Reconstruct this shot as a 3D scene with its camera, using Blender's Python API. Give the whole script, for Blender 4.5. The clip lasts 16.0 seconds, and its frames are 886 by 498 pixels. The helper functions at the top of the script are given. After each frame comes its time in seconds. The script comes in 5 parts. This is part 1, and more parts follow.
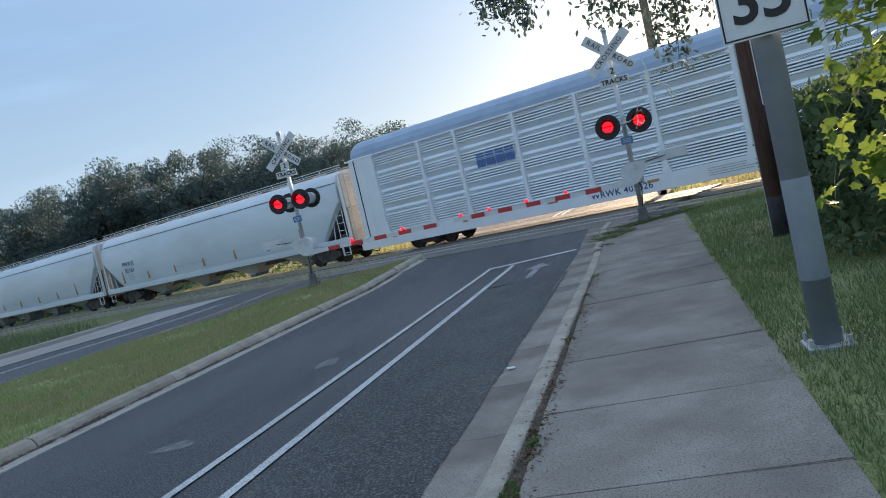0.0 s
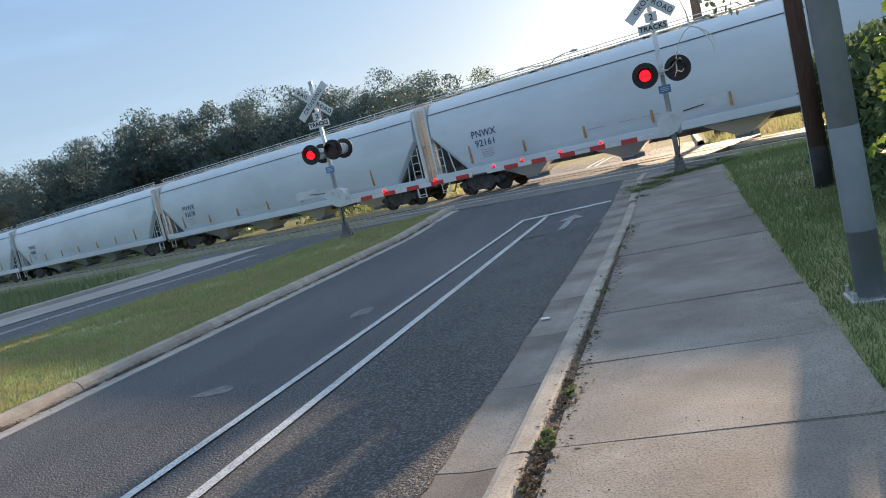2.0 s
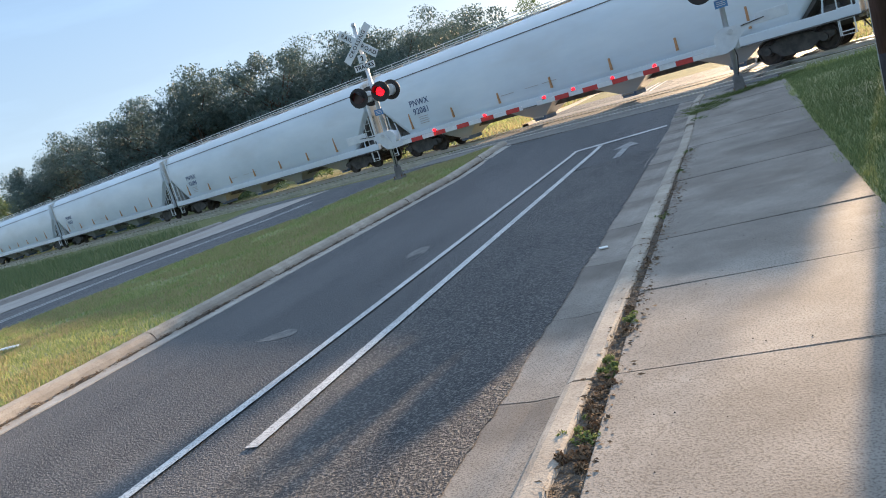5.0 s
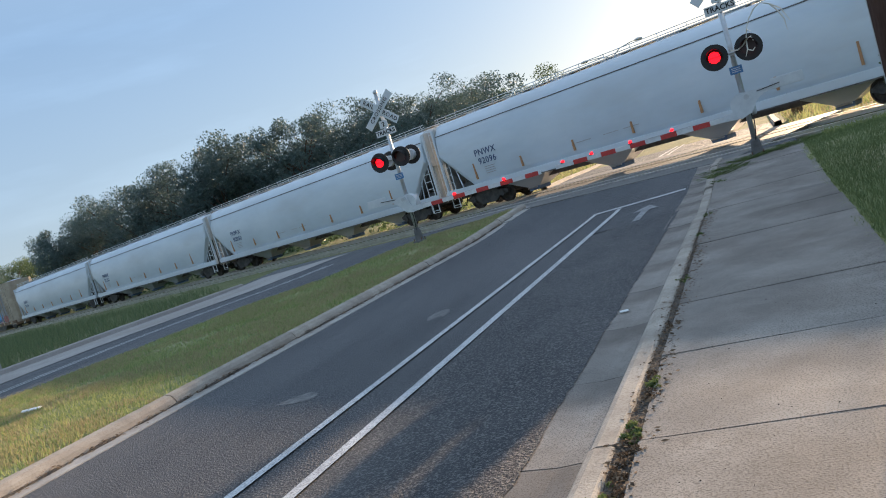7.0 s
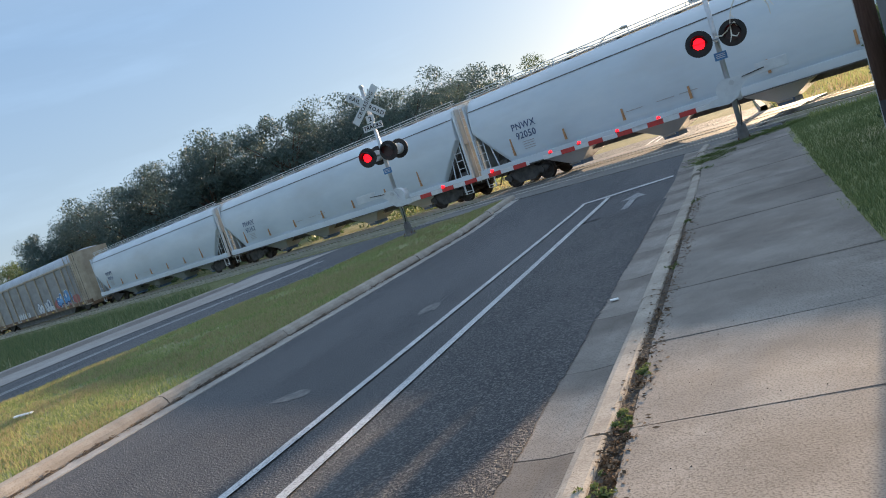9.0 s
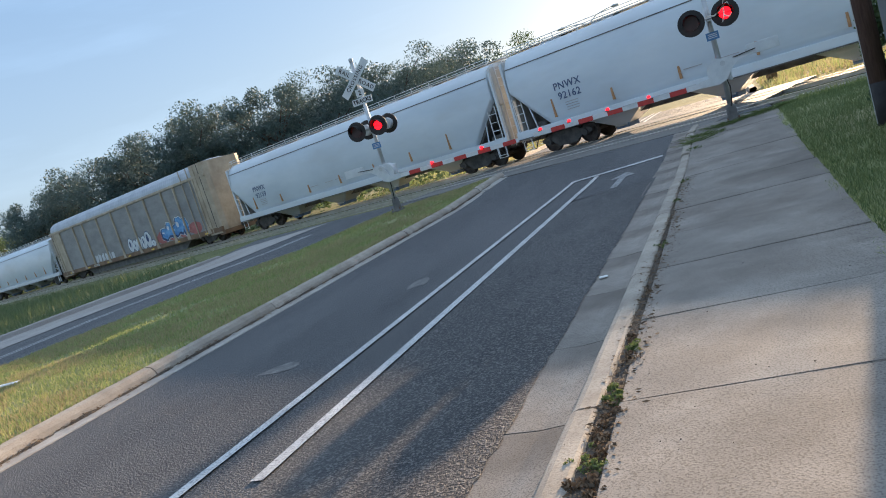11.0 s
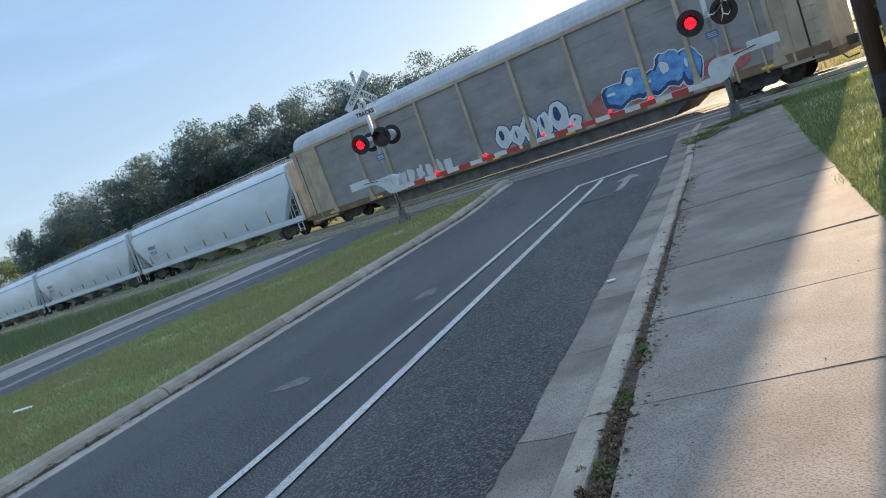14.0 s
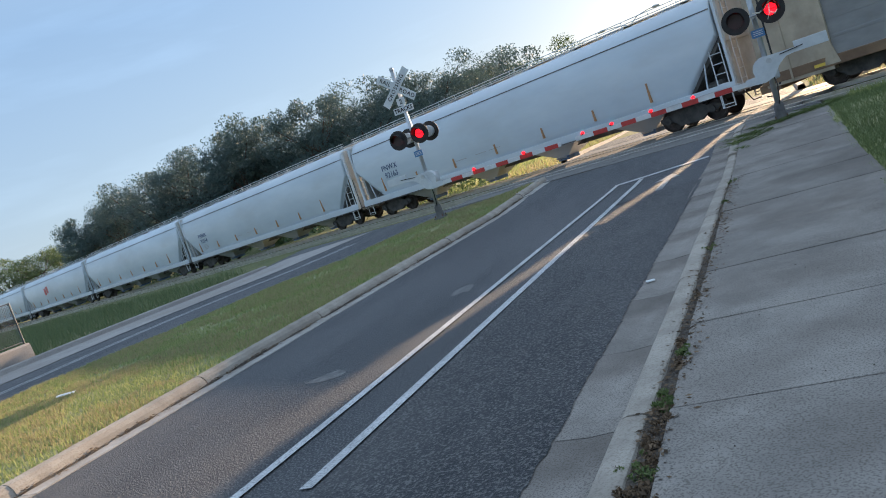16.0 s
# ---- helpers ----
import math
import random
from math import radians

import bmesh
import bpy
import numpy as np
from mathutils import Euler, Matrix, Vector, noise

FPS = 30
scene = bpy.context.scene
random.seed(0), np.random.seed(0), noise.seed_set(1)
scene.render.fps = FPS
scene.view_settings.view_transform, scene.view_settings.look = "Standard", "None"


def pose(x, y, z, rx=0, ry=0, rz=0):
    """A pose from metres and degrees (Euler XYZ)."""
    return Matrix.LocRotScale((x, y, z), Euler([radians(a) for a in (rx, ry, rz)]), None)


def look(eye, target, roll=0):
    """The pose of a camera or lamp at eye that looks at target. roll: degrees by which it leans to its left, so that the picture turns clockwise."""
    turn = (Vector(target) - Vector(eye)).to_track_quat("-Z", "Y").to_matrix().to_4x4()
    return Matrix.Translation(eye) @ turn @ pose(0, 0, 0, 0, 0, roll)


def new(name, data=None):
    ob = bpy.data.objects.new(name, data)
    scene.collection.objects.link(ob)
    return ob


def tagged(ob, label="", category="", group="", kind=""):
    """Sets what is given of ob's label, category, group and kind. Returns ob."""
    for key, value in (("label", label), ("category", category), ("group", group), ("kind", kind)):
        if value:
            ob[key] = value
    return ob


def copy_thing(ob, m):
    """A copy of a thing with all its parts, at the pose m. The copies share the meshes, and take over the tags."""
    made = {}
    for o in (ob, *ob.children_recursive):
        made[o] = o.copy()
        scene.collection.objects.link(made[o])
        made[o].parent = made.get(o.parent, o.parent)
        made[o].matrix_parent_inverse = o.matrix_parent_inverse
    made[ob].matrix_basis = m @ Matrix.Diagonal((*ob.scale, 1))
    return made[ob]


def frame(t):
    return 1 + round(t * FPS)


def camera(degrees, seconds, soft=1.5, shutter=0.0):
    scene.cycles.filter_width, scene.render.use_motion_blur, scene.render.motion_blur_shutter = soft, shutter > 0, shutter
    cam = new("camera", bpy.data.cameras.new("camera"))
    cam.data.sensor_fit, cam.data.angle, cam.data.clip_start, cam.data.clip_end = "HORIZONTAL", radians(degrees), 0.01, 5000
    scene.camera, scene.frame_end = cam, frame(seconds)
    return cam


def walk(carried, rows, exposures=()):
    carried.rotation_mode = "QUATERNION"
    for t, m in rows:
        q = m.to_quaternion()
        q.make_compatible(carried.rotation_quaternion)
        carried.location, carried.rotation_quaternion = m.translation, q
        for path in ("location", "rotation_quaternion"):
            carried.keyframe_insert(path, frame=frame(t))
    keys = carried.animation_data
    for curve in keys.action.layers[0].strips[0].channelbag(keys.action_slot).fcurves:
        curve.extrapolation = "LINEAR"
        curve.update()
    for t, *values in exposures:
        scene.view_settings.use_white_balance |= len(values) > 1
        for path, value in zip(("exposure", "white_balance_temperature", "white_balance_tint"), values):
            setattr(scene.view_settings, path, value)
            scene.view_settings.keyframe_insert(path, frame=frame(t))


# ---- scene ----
cam = camera(60.4, 16.0, soft=1.0)
PATH = [
    (0, (0.176, 1.573, 1.86), (-0.365, 3.496, 1.748), -13.1),
    (0.5, (0.179, 1.577, 1.862), (-0.381, 3.492, 1.721), -14.2),
    (1, (0.164, 1.584, 1.86), (-0.407, 3.493, 1.688), -14.0),
    (1.5, (0.157, 1.593, 1.858), (-0.434, 3.493, 1.657), -13.4),
    (2, (0.129, 1.577, 1.854), (-0.512, 3.459, 1.637), -13.1),
    (2.5, (0.139, 1.584, 1.855), (-0.595, 3.429, 1.621), -13.4),
    (3, (0.09, 1.591, 1.831), (-0.753, 3.379, 1.527), -12.8),
    (3.2, (0.076, 1.609, 1.833), (-0.779, 3.385, 1.495), -13.0),
    (5.3, (0.12, 1.623, 1.802), (-0.692, 3.421, 1.476), -17.5),
    (5.5, (0.112, 1.618, 1.803), (-0.714, 3.414, 1.498), -17.5),
    (6, (0.123, 1.612, 1.816), (-0.71, 3.414, 1.573), -17.3),
    (6.5, (0.119, 1.586, 1.823), (-0.7, 3.402, 1.638), -16.7),
    (7, (0.128, 1.577, 1.825), (-0.686, 3.397, 1.663), -16.9),
    (7.5, (0.138, 1.585, 1.824), (-0.665, 3.41, 1.666), -17.5),
    (8, (0.139, 1.585, 1.826), (-0.664, 3.409, 1.66), -18.2),
    (8.5, (0.142, 1.602, 1.818), (-0.664, 3.423, 1.637), -18.3),
    (9, (0.147, 1.593, 1.819), (-0.651, 3.418, 1.633), -18.4),
    (11.3, (0.099, 1.558, 1.816), (-0.686, 3.379, 1.555), -17.3),
    (11.5, (0.108, 1.572, 1.812), (-0.696, 3.385, 1.552), -17.1),
    (12, (0.115, 1.575, 1.816), (-0.705, 3.383, 1.572), -17.5),
    (12.5, (0.121, 1.581, 1.814), (-0.695, 3.392, 1.578), -18.5),
    (13, (0.129, 1.591, 1.821), (-0.665, 3.412, 1.589), -19.3),
    (13.5, (0.132, 1.589, 1.818), (-0.638, 3.421, 1.586), -19.8),
    (14, (0.128, 1.578, 1.818), (-0.667, 3.399, 1.592), -19.7),
    (14.5, (0.134, 1.584, 1.819), (-0.701, 3.39, 1.616), -20.8),
    (15, (0.142, 1.594, 1.822), (-0.731, 3.386, 1.655), -21.8),
    (15.5, (0.126, 1.591, 1.817), (-0.758, 3.377, 1.653), -20.8),
    (16, (0.095, 1.565, 1.818), (-0.781, 3.352, 1.615), -18.8),
]
walk(cam, [(t, look(eye, target, roll)) for t, eye, target, roll in PATH], [(0, 1.92), (3.0, 1.98), (5.4, 2.22), (6.4, 1.98), (7.2, 1.86), (9.0, 1.88), (11.4, 2.03), (13.2, 1.98), (14.2, 2.1), (16, 1.98)])

# ---- light ----
SUN_AZ, SUN_EL = 9.5, 11.1
world = bpy.data.worlds.new("sky")
scene.world = world
world.use_nodes = True
wn, wl = world.node_tree.nodes, world.node_tree.links
sky = wn.new("ShaderNodeTexSky")
sky.sky_type = "NISHITA"
sky.sun_disc = False
sky.sun_elevation, sky.sun_rotation = radians(SUN_EL), radians(SUN_AZ)
sky.air_density, sky.dust_density, sky.ozone_density = 1.0, 1.4, 2.2
# evening haze: a blue veil over the clear sky, with thin wisps of high cloud; brightness added overhead to lift the
# shade
haze = wn.new("ShaderNodeMix")
haze.data_type = "RGBA"
haze.inputs[0].default_value = 0.80
sky_at = wn.new("ShaderNodeTexCoord")
height = wn.new("ShaderNodeSeparateXYZ")
wl.new(sky_at.outputs["Generated"], height.inputs[0])
veil = wn.new("ShaderNodeValToRGB")
veil.color_ramp.elements[0].position, veil.color_ramp.elements[0].color = 0.0, (0.55, 0.70, 0.86, 1)
veil.color_ramp.elements[1].position, veil.color_ramp.elements[1].color = 0.95, (0.74, 0.98, 1.30, 1)
low = veil.color_ramp.elements.new(0.28)
low.color = (0.37, 0.57, 0.86, 1)
wl.new(height.outputs["Z"], veil.inputs["Fac"])
gain = wn.new("ShaderNodeVectorMath")
gain.operation = "SCALE"
gain.inputs["Scale"].default_value = 4.3
wl.new(veil.outputs["Color"], gain.inputs[0])
wisp_map = wn.new("ShaderNodeMapping")
wisp_map.inputs["Scale"].default_value = (1.2, 1.2, 7.0)
wisp_map.inputs["Rotation"].default_value = (0.0, 0.25, 0.0)
wl.new(sky_at.outputs["Generated"], wisp_map.inputs["Vector"])
wisp = wn.new("ShaderNodeTexNoise")
wisp.inputs["Scale"].default_value, wisp.inputs["Detail"].default_value, wisp.inputs["Roughness"].default_value = 2.4, 6.0, 0.55
wl.new(wisp_map.outputs["Vector"], wisp.inputs["Vector"])
wisp_range = wn.new("ShaderNodeMapRange")
wisp_range.inputs["From Min"].default_value, wisp_range.inputs["From Max"].default_value = 0.5, 0.75
wisp_range.inputs["To Min"].default_value, wisp_range.inputs["To Max"].default_value = 1.0, 1.16
wl.new(wisp.outputs["Fac"], wisp_range.inputs["Value"])
cloud = wn.new("ShaderNodeVectorMath")
cloud.operation = "SCALE"
wl.new(gain.outputs["Vector"], cloud.inputs[0])
wl.new(wisp_range.outputs["Result"], cloud.inputs["Scale"])
wl.new(cloud.outputs["Vector"], haze.inputs[7])
wl.new(sky.outputs["Color"], haze.inputs[6])
wl.new(haze.outputs[2], wn["Background"].inputs["Color"])
wn["Background"].inputs["Strength"].default_value = 0.056
sun = new("sun", bpy.data.lights.new("sun", "SUN"))
sun.data.energy, sun.data.angle, sun.data.color = 2.75, radians(0.6), (1.0, 0.72, 0.46)
sa, se = radians(SUN_AZ), radians(SUN_EL)
sun.matrix_world = look((math.sin(sa) * math.cos(se) * 100, math.cos(sa) * math.cos(se) * 100, math.sin(se) * 100), (0, 0, 0))

# ---- materials ----
def shade(name, c1, c2, scale=8.0, rough=0.8, bump=0.0, metal=0.0, big=None, rnd=0.0, fine=None, spec=0.5, dist=0.02, stretch=None):
    """Two colours mixed by noise; big = (colour, scale, amount) stains; fine = (colour, scale, amount) grains."""
    m = bpy.data.materials.new(name)
    m.use_nodes = True
    nt = m.node_tree
    N, L = nt.nodes, nt.links
    b = N["Principled BSDF"]
    b.inputs["Roughness"].default_value = rough
    b.inputs["Metallic"].default_value = metal
    b.inputs["Specular IOR Level"].default_value = spec
    tc = N.new("ShaderNodeTexCoord")
    src = tc.outputs["Object"]
    if stretch:
        mp = N.new("ShaderNodeMapping")
        mp.inputs["Scale"].default_value = stretch
        L.new(src, mp.inputs["Vector"])
        src = mp.outputs["Vector"]

    def noise_of(s, detail=5.0, lo=0.35, hi=0.65, vec=None):
        n = N.new("ShaderNodeTexNoise")
        n.inputs["Scale"].default_value, n.inputs["Detail"].default_value, n.inputs["Roughness"].default_value = s, detail, 0.6
        L.new(vec or src, n.inputs["Vector"])
        r = N.new("ShaderNodeMapRange")
        r.inputs["From Min"].default_value, r.inputs["From Max"].default_value = lo, hi
        L.new(n.outputs["Fac"], r.inputs["Value"])
        return n.outputs["Fac"], r.outputs["Result"]

    def mixed(a, bcol, fac):
        x = N.new("ShaderNodeMix")
        x.data_type = "RGBA"
        for sock, v in ((x.inputs[6], a), (x.inputs[7], bcol)):
            if isinstance(v, tuple):
                sock.default_value = (*v, 1)
            else:
                L.new(v, sock)
        if isinstance(fac, float):
            x.inputs[0].default_value = fac
        else:
            L.new(fac, x.inputs[0])
        return x.outputs[2]

    def times(v, k):
        x = N.new("ShaderNodeMath")
        x.operation = "MULTIPLY"
        L.new(v, x.inputs[0])
        x.inputs[1].default_value = k
        return x.outputs[0]

    raw, f = noise_of(scale)
    col = mixed(c1, c2, f)
    if big:
        _, fb = noise_of(big[1], 4.0, 0.45, 0.7)
        col = mixed(col, big[0], times(fb, big[2]))
    if fine:
        rf, ff = noise_of(fine[1], 2.0, 0.49, 0.63, tc.outputs["Object"])
        col = mixed(col, fine[0], times(ff, fine[2]))
    if rnd:
        oi = N.new("ShaderNodeObjectInfo")
        hs = N.new("ShaderNodeHueSaturation")
        mr = N.new("ShaderNodeMapRange")
        mr.inputs["To Min"].default_value, mr.inputs["To Max"].default_value = 1 - rnd, 1 + rnd
        L.new(oi.outputs["Random"], mr.inputs["Value"])
        L.new(mr.outputs["Result"], hs.inputs["Value"])
        L.new(col, hs.inputs["Color"])
        col = hs.outputs["Color"]
    L.new(col, b.inputs["Base Color"])
    if bump:
        bp = N.new("ShaderNodeBump")
        bp.inputs["Strength"].default_value, bp.inputs["Distance"].default_value = bump, dist
        L.new(rf if fine else raw, bp.inputs["Height"])
        L.new(bp.outputs["Normal"], b.inputs["Normal"])
    return m


def leaf_shade(name, c1, c2, trans=0.35, rough=0.55):
    """Foliage: colour varies leaf by leaf, and light passes through."""
    m = bpy.data.materials.new(name)
    m.use_nodes = True
    nt = m.node_tree
    N, L = nt.nodes, nt.links
    b = N["Principled BSDF"]
    b.inputs["Roughness"].default_value = rough
    b.inputs["Specular IOR Level"].default_value = 0.3
    g = N.new("ShaderNodeNewGeometry")
    x = N.new("ShaderNodeMix")
    x.data_type = "RGBA"
    x.inputs[6].default_value, x.inputs[7].default_value = (*c1, 1), (*c2, 1)
    L.new(g.outputs["Random Per Island"], x.inputs[0])
    L.new(x.outputs[2], b.inputs["Base Color"])
    t = N.new("ShaderNodeBsdfTranslucent")
    L.new(x.outputs[2], t.inputs["Color"])
    mx = N.new("ShaderNodeMixShader")
    mx.inputs[0].default_value = trans
    L.new(b.outputs[0], mx.inputs[1])
    L.new(t.outputs[0], mx.inputs[2])
    L.new(mx.outputs[0], N["Material Output"].inputs["Surface"])
    return m


def glow(name, col, power):
    m = bpy.data.materials.new(name)
    m.use_nodes = True
    b = m.node_tree.nodes["Principled BSDF"]
    b.inputs["Base Color"].default_value = (*col, 1)
    b.inputs["Emission Color"].default_value = (*col, 1)
    b.inputs["Emission Strength"].default_value = power
    return m


ASPHALT = shade("worn_asphalt", (0.018, 0.021, 0.027), (0.046, 0.048, 0.054), 1.6, 0.68, 1.0, fine=((0.27, 0.26, 0.255), 48.0, 0.62), big=((0.10, 0.098, 0.102), 0.5, 0.65), spec=0.45, dist=0.022, stretch=(1.0, 0.22, 1.0))
ASPHALT_NEW = shade("dark_asphalt", (0.012, 0.014, 0.019), (0.032, 0.033, 0.037), 2.5, 0.66, 1.0, fine=((0.23, 0.217, 0.207), 50.0, 0.62), big=((0.075, 0.072, 0.072), 0.7, 0.6), spec=0.45, dist=0.022, stretch=(1.0, 0.4, 1.0))
CONCRETE = shade("pavement_concrete", (0.25, 0.224, 0.20), (0.37, 0.33, 0.292), 1.7, 0.85, 0.5, fine=((0.095, 0.08, 0.067), 80.0, 0.62), big=((0.175, 0.148, 0.128), 0.6, 0.9), rnd=0.10, spec=0.25, dist=0.004)
KERB_MAT = shade("kerb_concrete", (0.35, 0.305, 0.255), (0.47, 0.41, 0.345), 4.0, 0.85, 0.6, fine=((0.22, 0.185, 0.15), 60.0, 0.5), big=((0.24, 0.195, 0.155), 1.3, 0.65), rnd=0.08, dist=0.006)
CONCRETE_OLD = shade("old_concrete", (0.33, 0.30, 0.28), (0.43, 0.395, 0.365), 1.2, 0.9, 0.5, fine=((0.2, 0.17, 0.15), 30.0, 0.4), big=((0.27, 0.22, 0.185), 0.3, 0.6), dist=0.01)
SOIL = shade("soil", (0.06, 0.047, 0.038), (0.12, 0.095, 0.075), 9.0, 0.95, 1.0, fine=((0.22, 0.18, 0.145), 60.0, 0.55), dist=0.02)
GRASS_BED = shade("grass_bed", (0.18, 0.22, 0.08), (0.28, 0.29, 0.125), 2.2, 0.95, 0.8, fine=((0.10, 0.115, 0.05), 30.0, 0.5), big=((0.48, 0.41, 0.25), 0.35, 0.85), dist=0.04)
GROUND_MAT = shade("rough_grass_ground", (0.10, 0.12, 0.035), (0.17, 0.17, 0.06), 0.8, 0.95, 0.8, fine=((0.07, 0.065, 0.03), 12.0, 0.5), big=((0.27, 0.23, 0.11), 0.08, 0.7), dist=0.05)
BALLAST_MAT = shade("track_ballast", (0.075, 0.07, 0.065), (0.17, 0.155, 0.14), 14.0, 0.95, 1.0, fine=((0.04, 0.035, 0.03), 22.0, 0.6), big=((0.10, 0.07, 0.05), 0.5, 0.5), dist=0.05)
TIE_MAT = shade("creosoted_wood", (0.045, 0.035, 0.03), (0.10, 0.08, 0.065), 6.0, 0.9, 0.6, rnd=0.25, stretch=(1.0, 8.0, 8.0))
PANEL_MAT = shade("crossing_panel_asphalt", (0.09, 0.085, 0.08), (0.17, 0.155, 0.14), 1.5, 0.6, 0.6, fine=((0.28, 0.25, 0.22), 45.0, 0.4), dist=0.01)
RAIL_MAT = shade("worn_rail_steel", (0.55, 0.52, 0.49), (0.68, 0.65, 0.62), 3.0, 0.28, 0.0, 1.0)
RUST = shade("rusty_steel", (0.10, 0.05, 0.03), (0.19, 0.10, 0.06), 6.0, 0.8, 0.4, 0.3)
GUTTER_PAN = shade("pale_gutter_concrete", (0.36, 0.335, 0.31), (0.48, 0.45, 0.415), 3.0, 0.85, 0.5, fine=((0.24, 0.21, 0.18), 60.0, 0.5), big=((0.30, 0.26, 0.22), 1.1, 0.7), rnd=0.06, dist=0.006)
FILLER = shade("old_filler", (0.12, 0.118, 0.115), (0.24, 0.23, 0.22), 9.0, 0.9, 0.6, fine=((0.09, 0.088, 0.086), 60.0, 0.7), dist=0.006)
PAINT_LINE = shade("road_paint", (0.52, 0.52, 0.52), (0.68, 0.68, 0.67), 3.0, 0.7, 0.6, fine=((0.16, 0.16, 0.16), 50.0, 0.75), big=((0.36, 0.36, 0.36), 1.4, 0.6), dist=0.006)
PAINT_WORN = shade("worn_road_paint", (0.22, 0.22, 0.22), (0.42, 0.42, 0.42), 5.0, 0.75, 0.5, fine=((0.11, 0.11, 0.11), 50.0, 0.85), dist=0.006)
HOPPER_MAT = shade("hopper_grey_paint", (0.60, 0.66, 0.71), (0.69, 0.74, 0.78), 0.5, 0.24, 0.03, 0.0, big=((0.52, 0.52, 0.52), 0.35, 0.5), stretch=(0.5, 1.0, 1.6), rnd=0.06, spec=0.7)
# dusty ends; warm light bounced off the ground is mixed into this cream
HOPPER_END_WARM = shade("hopper_dusty_bounce_lit_end", (0.50, 0.48, 0.45), (0.62, 0.60, 0.57), 1.2, 0.6, 0.1, big=((0.38, 0.35, 0.31), 0.9, 0.5))
HOPPER_DARK = shade("hopper_frame_grime", (0.10, 0.095, 0.09), (0.19, 0.18, 0.17), 3.0, 0.8, 0.2)
TRUCK_MAT = shade("truck_grime", (0.05, 0.045, 0.042), (0.10, 0.09, 0.08), 5.0, 0.75, 0.4)
WHEEL_MAT = shade("wheel_steel", (0.06, 0.05, 0.045), (0.12, 0.10, 0.09), 6.0, 0.55, 0.2, 0.6)
GATE_BLUE = shade("blue_outlet_gate", (0.10, 0.17, 0.30), (0.18, 0.26, 0.38), 4.0, 0.6, 0.2)
WHITE_STEEL = shade("white_rack_paint", (0.78, 0.81, 0.84), (0.85, 0.87, 0.89), 0.7, 0.42, 0.05, big=((0.66, 0.66, 0.64), 0.4, 0.4))
WHITE_PANEL = shade("white_galvanised_panel", (0.74, 0.81, 0.88), (0.84, 0.89, 0.93), 0.9, 0.28, 0.05, 0.15, big=((0.70, 0.69, 0.64), 0.5, 0.5), spec=0.6)
RACK_ROOF = shade("rack_roof_blue_grey", (0.30, 0.39, 0.52), (0.38, 0.47, 0.60), 0.8, 0.5, 0.05, 0.1)
GALV_ROOF = shade("galvanised_roof", (0.40, 0.42, 0.45), (0.50, 0.52, 0.55), 1.0, 0.45, 0.05, 0.5)
BROWN_PANEL = shade("weathered_brown_panel", (0.22, 0.213, 0.208), (0.31, 0.30, 0.29), 1.2, 0.5, 0.1, 0.1, big=((0.38, 0.37, 0.36), 0.5, 0.5), stretch=(0.6, 1.0, 1.5))
TAN_PAINT = shade("faded_tan_paint", (0.40, 0.32, 0.23), (0.52, 0.43, 0.32), 1.4, 0.6, 0.1, big=((0.28, 0.21, 0.15), 0.8, 0.65))
BROWN_SILL = shade("brown_sill_paint", (0.17, 0.10, 0.06), (0.27, 0.17, 0.095), 1.5, 0.7, 0.1, big=((0.14, 0.08, 0.05), 0.8, 0.5))
GAP_DARK = shade("dark_gap", (0.02, 0.02, 0.022), (0.04, 0.04, 0.042), 4.0, 0.8)
ORANGE = shade("orange_reflector", (0.42, 0.20, 0.09), (0.52, 0.27, 0.12), 8.0, 0.5)
YELLOW = shade("yellow_reflector", (0.75, 0.48, 0.05), (0.82, 0.56, 0.10), 8.0, 0.5)
LETTER_BLUE = shade("dark_blue_lettering", (0.05, 0.08, 0.16), (0.07, 0.10, 0.2), 6.0, 0.5)
PRINT_FAINT = shade("faint_print", (0.36, 0.34, 0.33), (0.44, 0.41, 0.40), 6.0, 0.6)
LOGO_BLUE = shade("logo_blue", (0.06, 0.13, 0.33), (0.08, 0.16, 0.38), 6.0, 0.5)
LOGO_RED = shade("logo_red", (0.55, 0.08, 0.06), (0.6, 0.10, 0.08), 6.0, 0.5)
SPRAY_WHITE = shade("spray_paint_white", (0.60, 0.64, 0.66), (0.74, 0.77, 0.78), 3.0, 0.6)
SPRAY_BLUE = shade("spray_paint_blue", (0.06, 0.20, 0.48), (0.18, 0.42, 0.70), 2.5, 0.6)
SPRAY_NAVY = shade("spray_paint_navy", (0.02, 0.04, 0.12), (0.05, 0.09, 0.2), 2.5, 0.6)
SPRAY_RED = shade("spray_paint_red", (0.35, 0.10, 0.09), (0.48, 0.17, 0.15), 2.5, 0.6)
GALV = shade("galvanised_mast", (0.48, 0.49, 0.50), (0.60, 0.61, 0.62), 6.0, 0.42, 0.1, 0.7, big=((0.36, 0.36, 0.36), 2.0, 0.4))
ALU = shade("painted_aluminium_case", (0.56, 0.58, 0.60), (0.66, 0.68, 0.69), 5.0, 0.5, 0.05, 0.2)
SIGN_WHITE = shade("sign_sheeting", (0.62, 0.64, 0.65), (0.70, 0.72, 0.73), 4.0, 0.5)
BLACK = shade("black_paint", (0.014, 0.013, 0.013), (0.028, 0.025, 0.025), 8.0, 0.6)
LENS_OFF = shade("unlit_lens_mask", (0.035, 0.014, 0.014), (0.05, 0.02, 0.02), 8.0, 0.4)
LAMP_RED = glow("lit_red_lens", (1.0, 0.003, 0.008), 1.5)
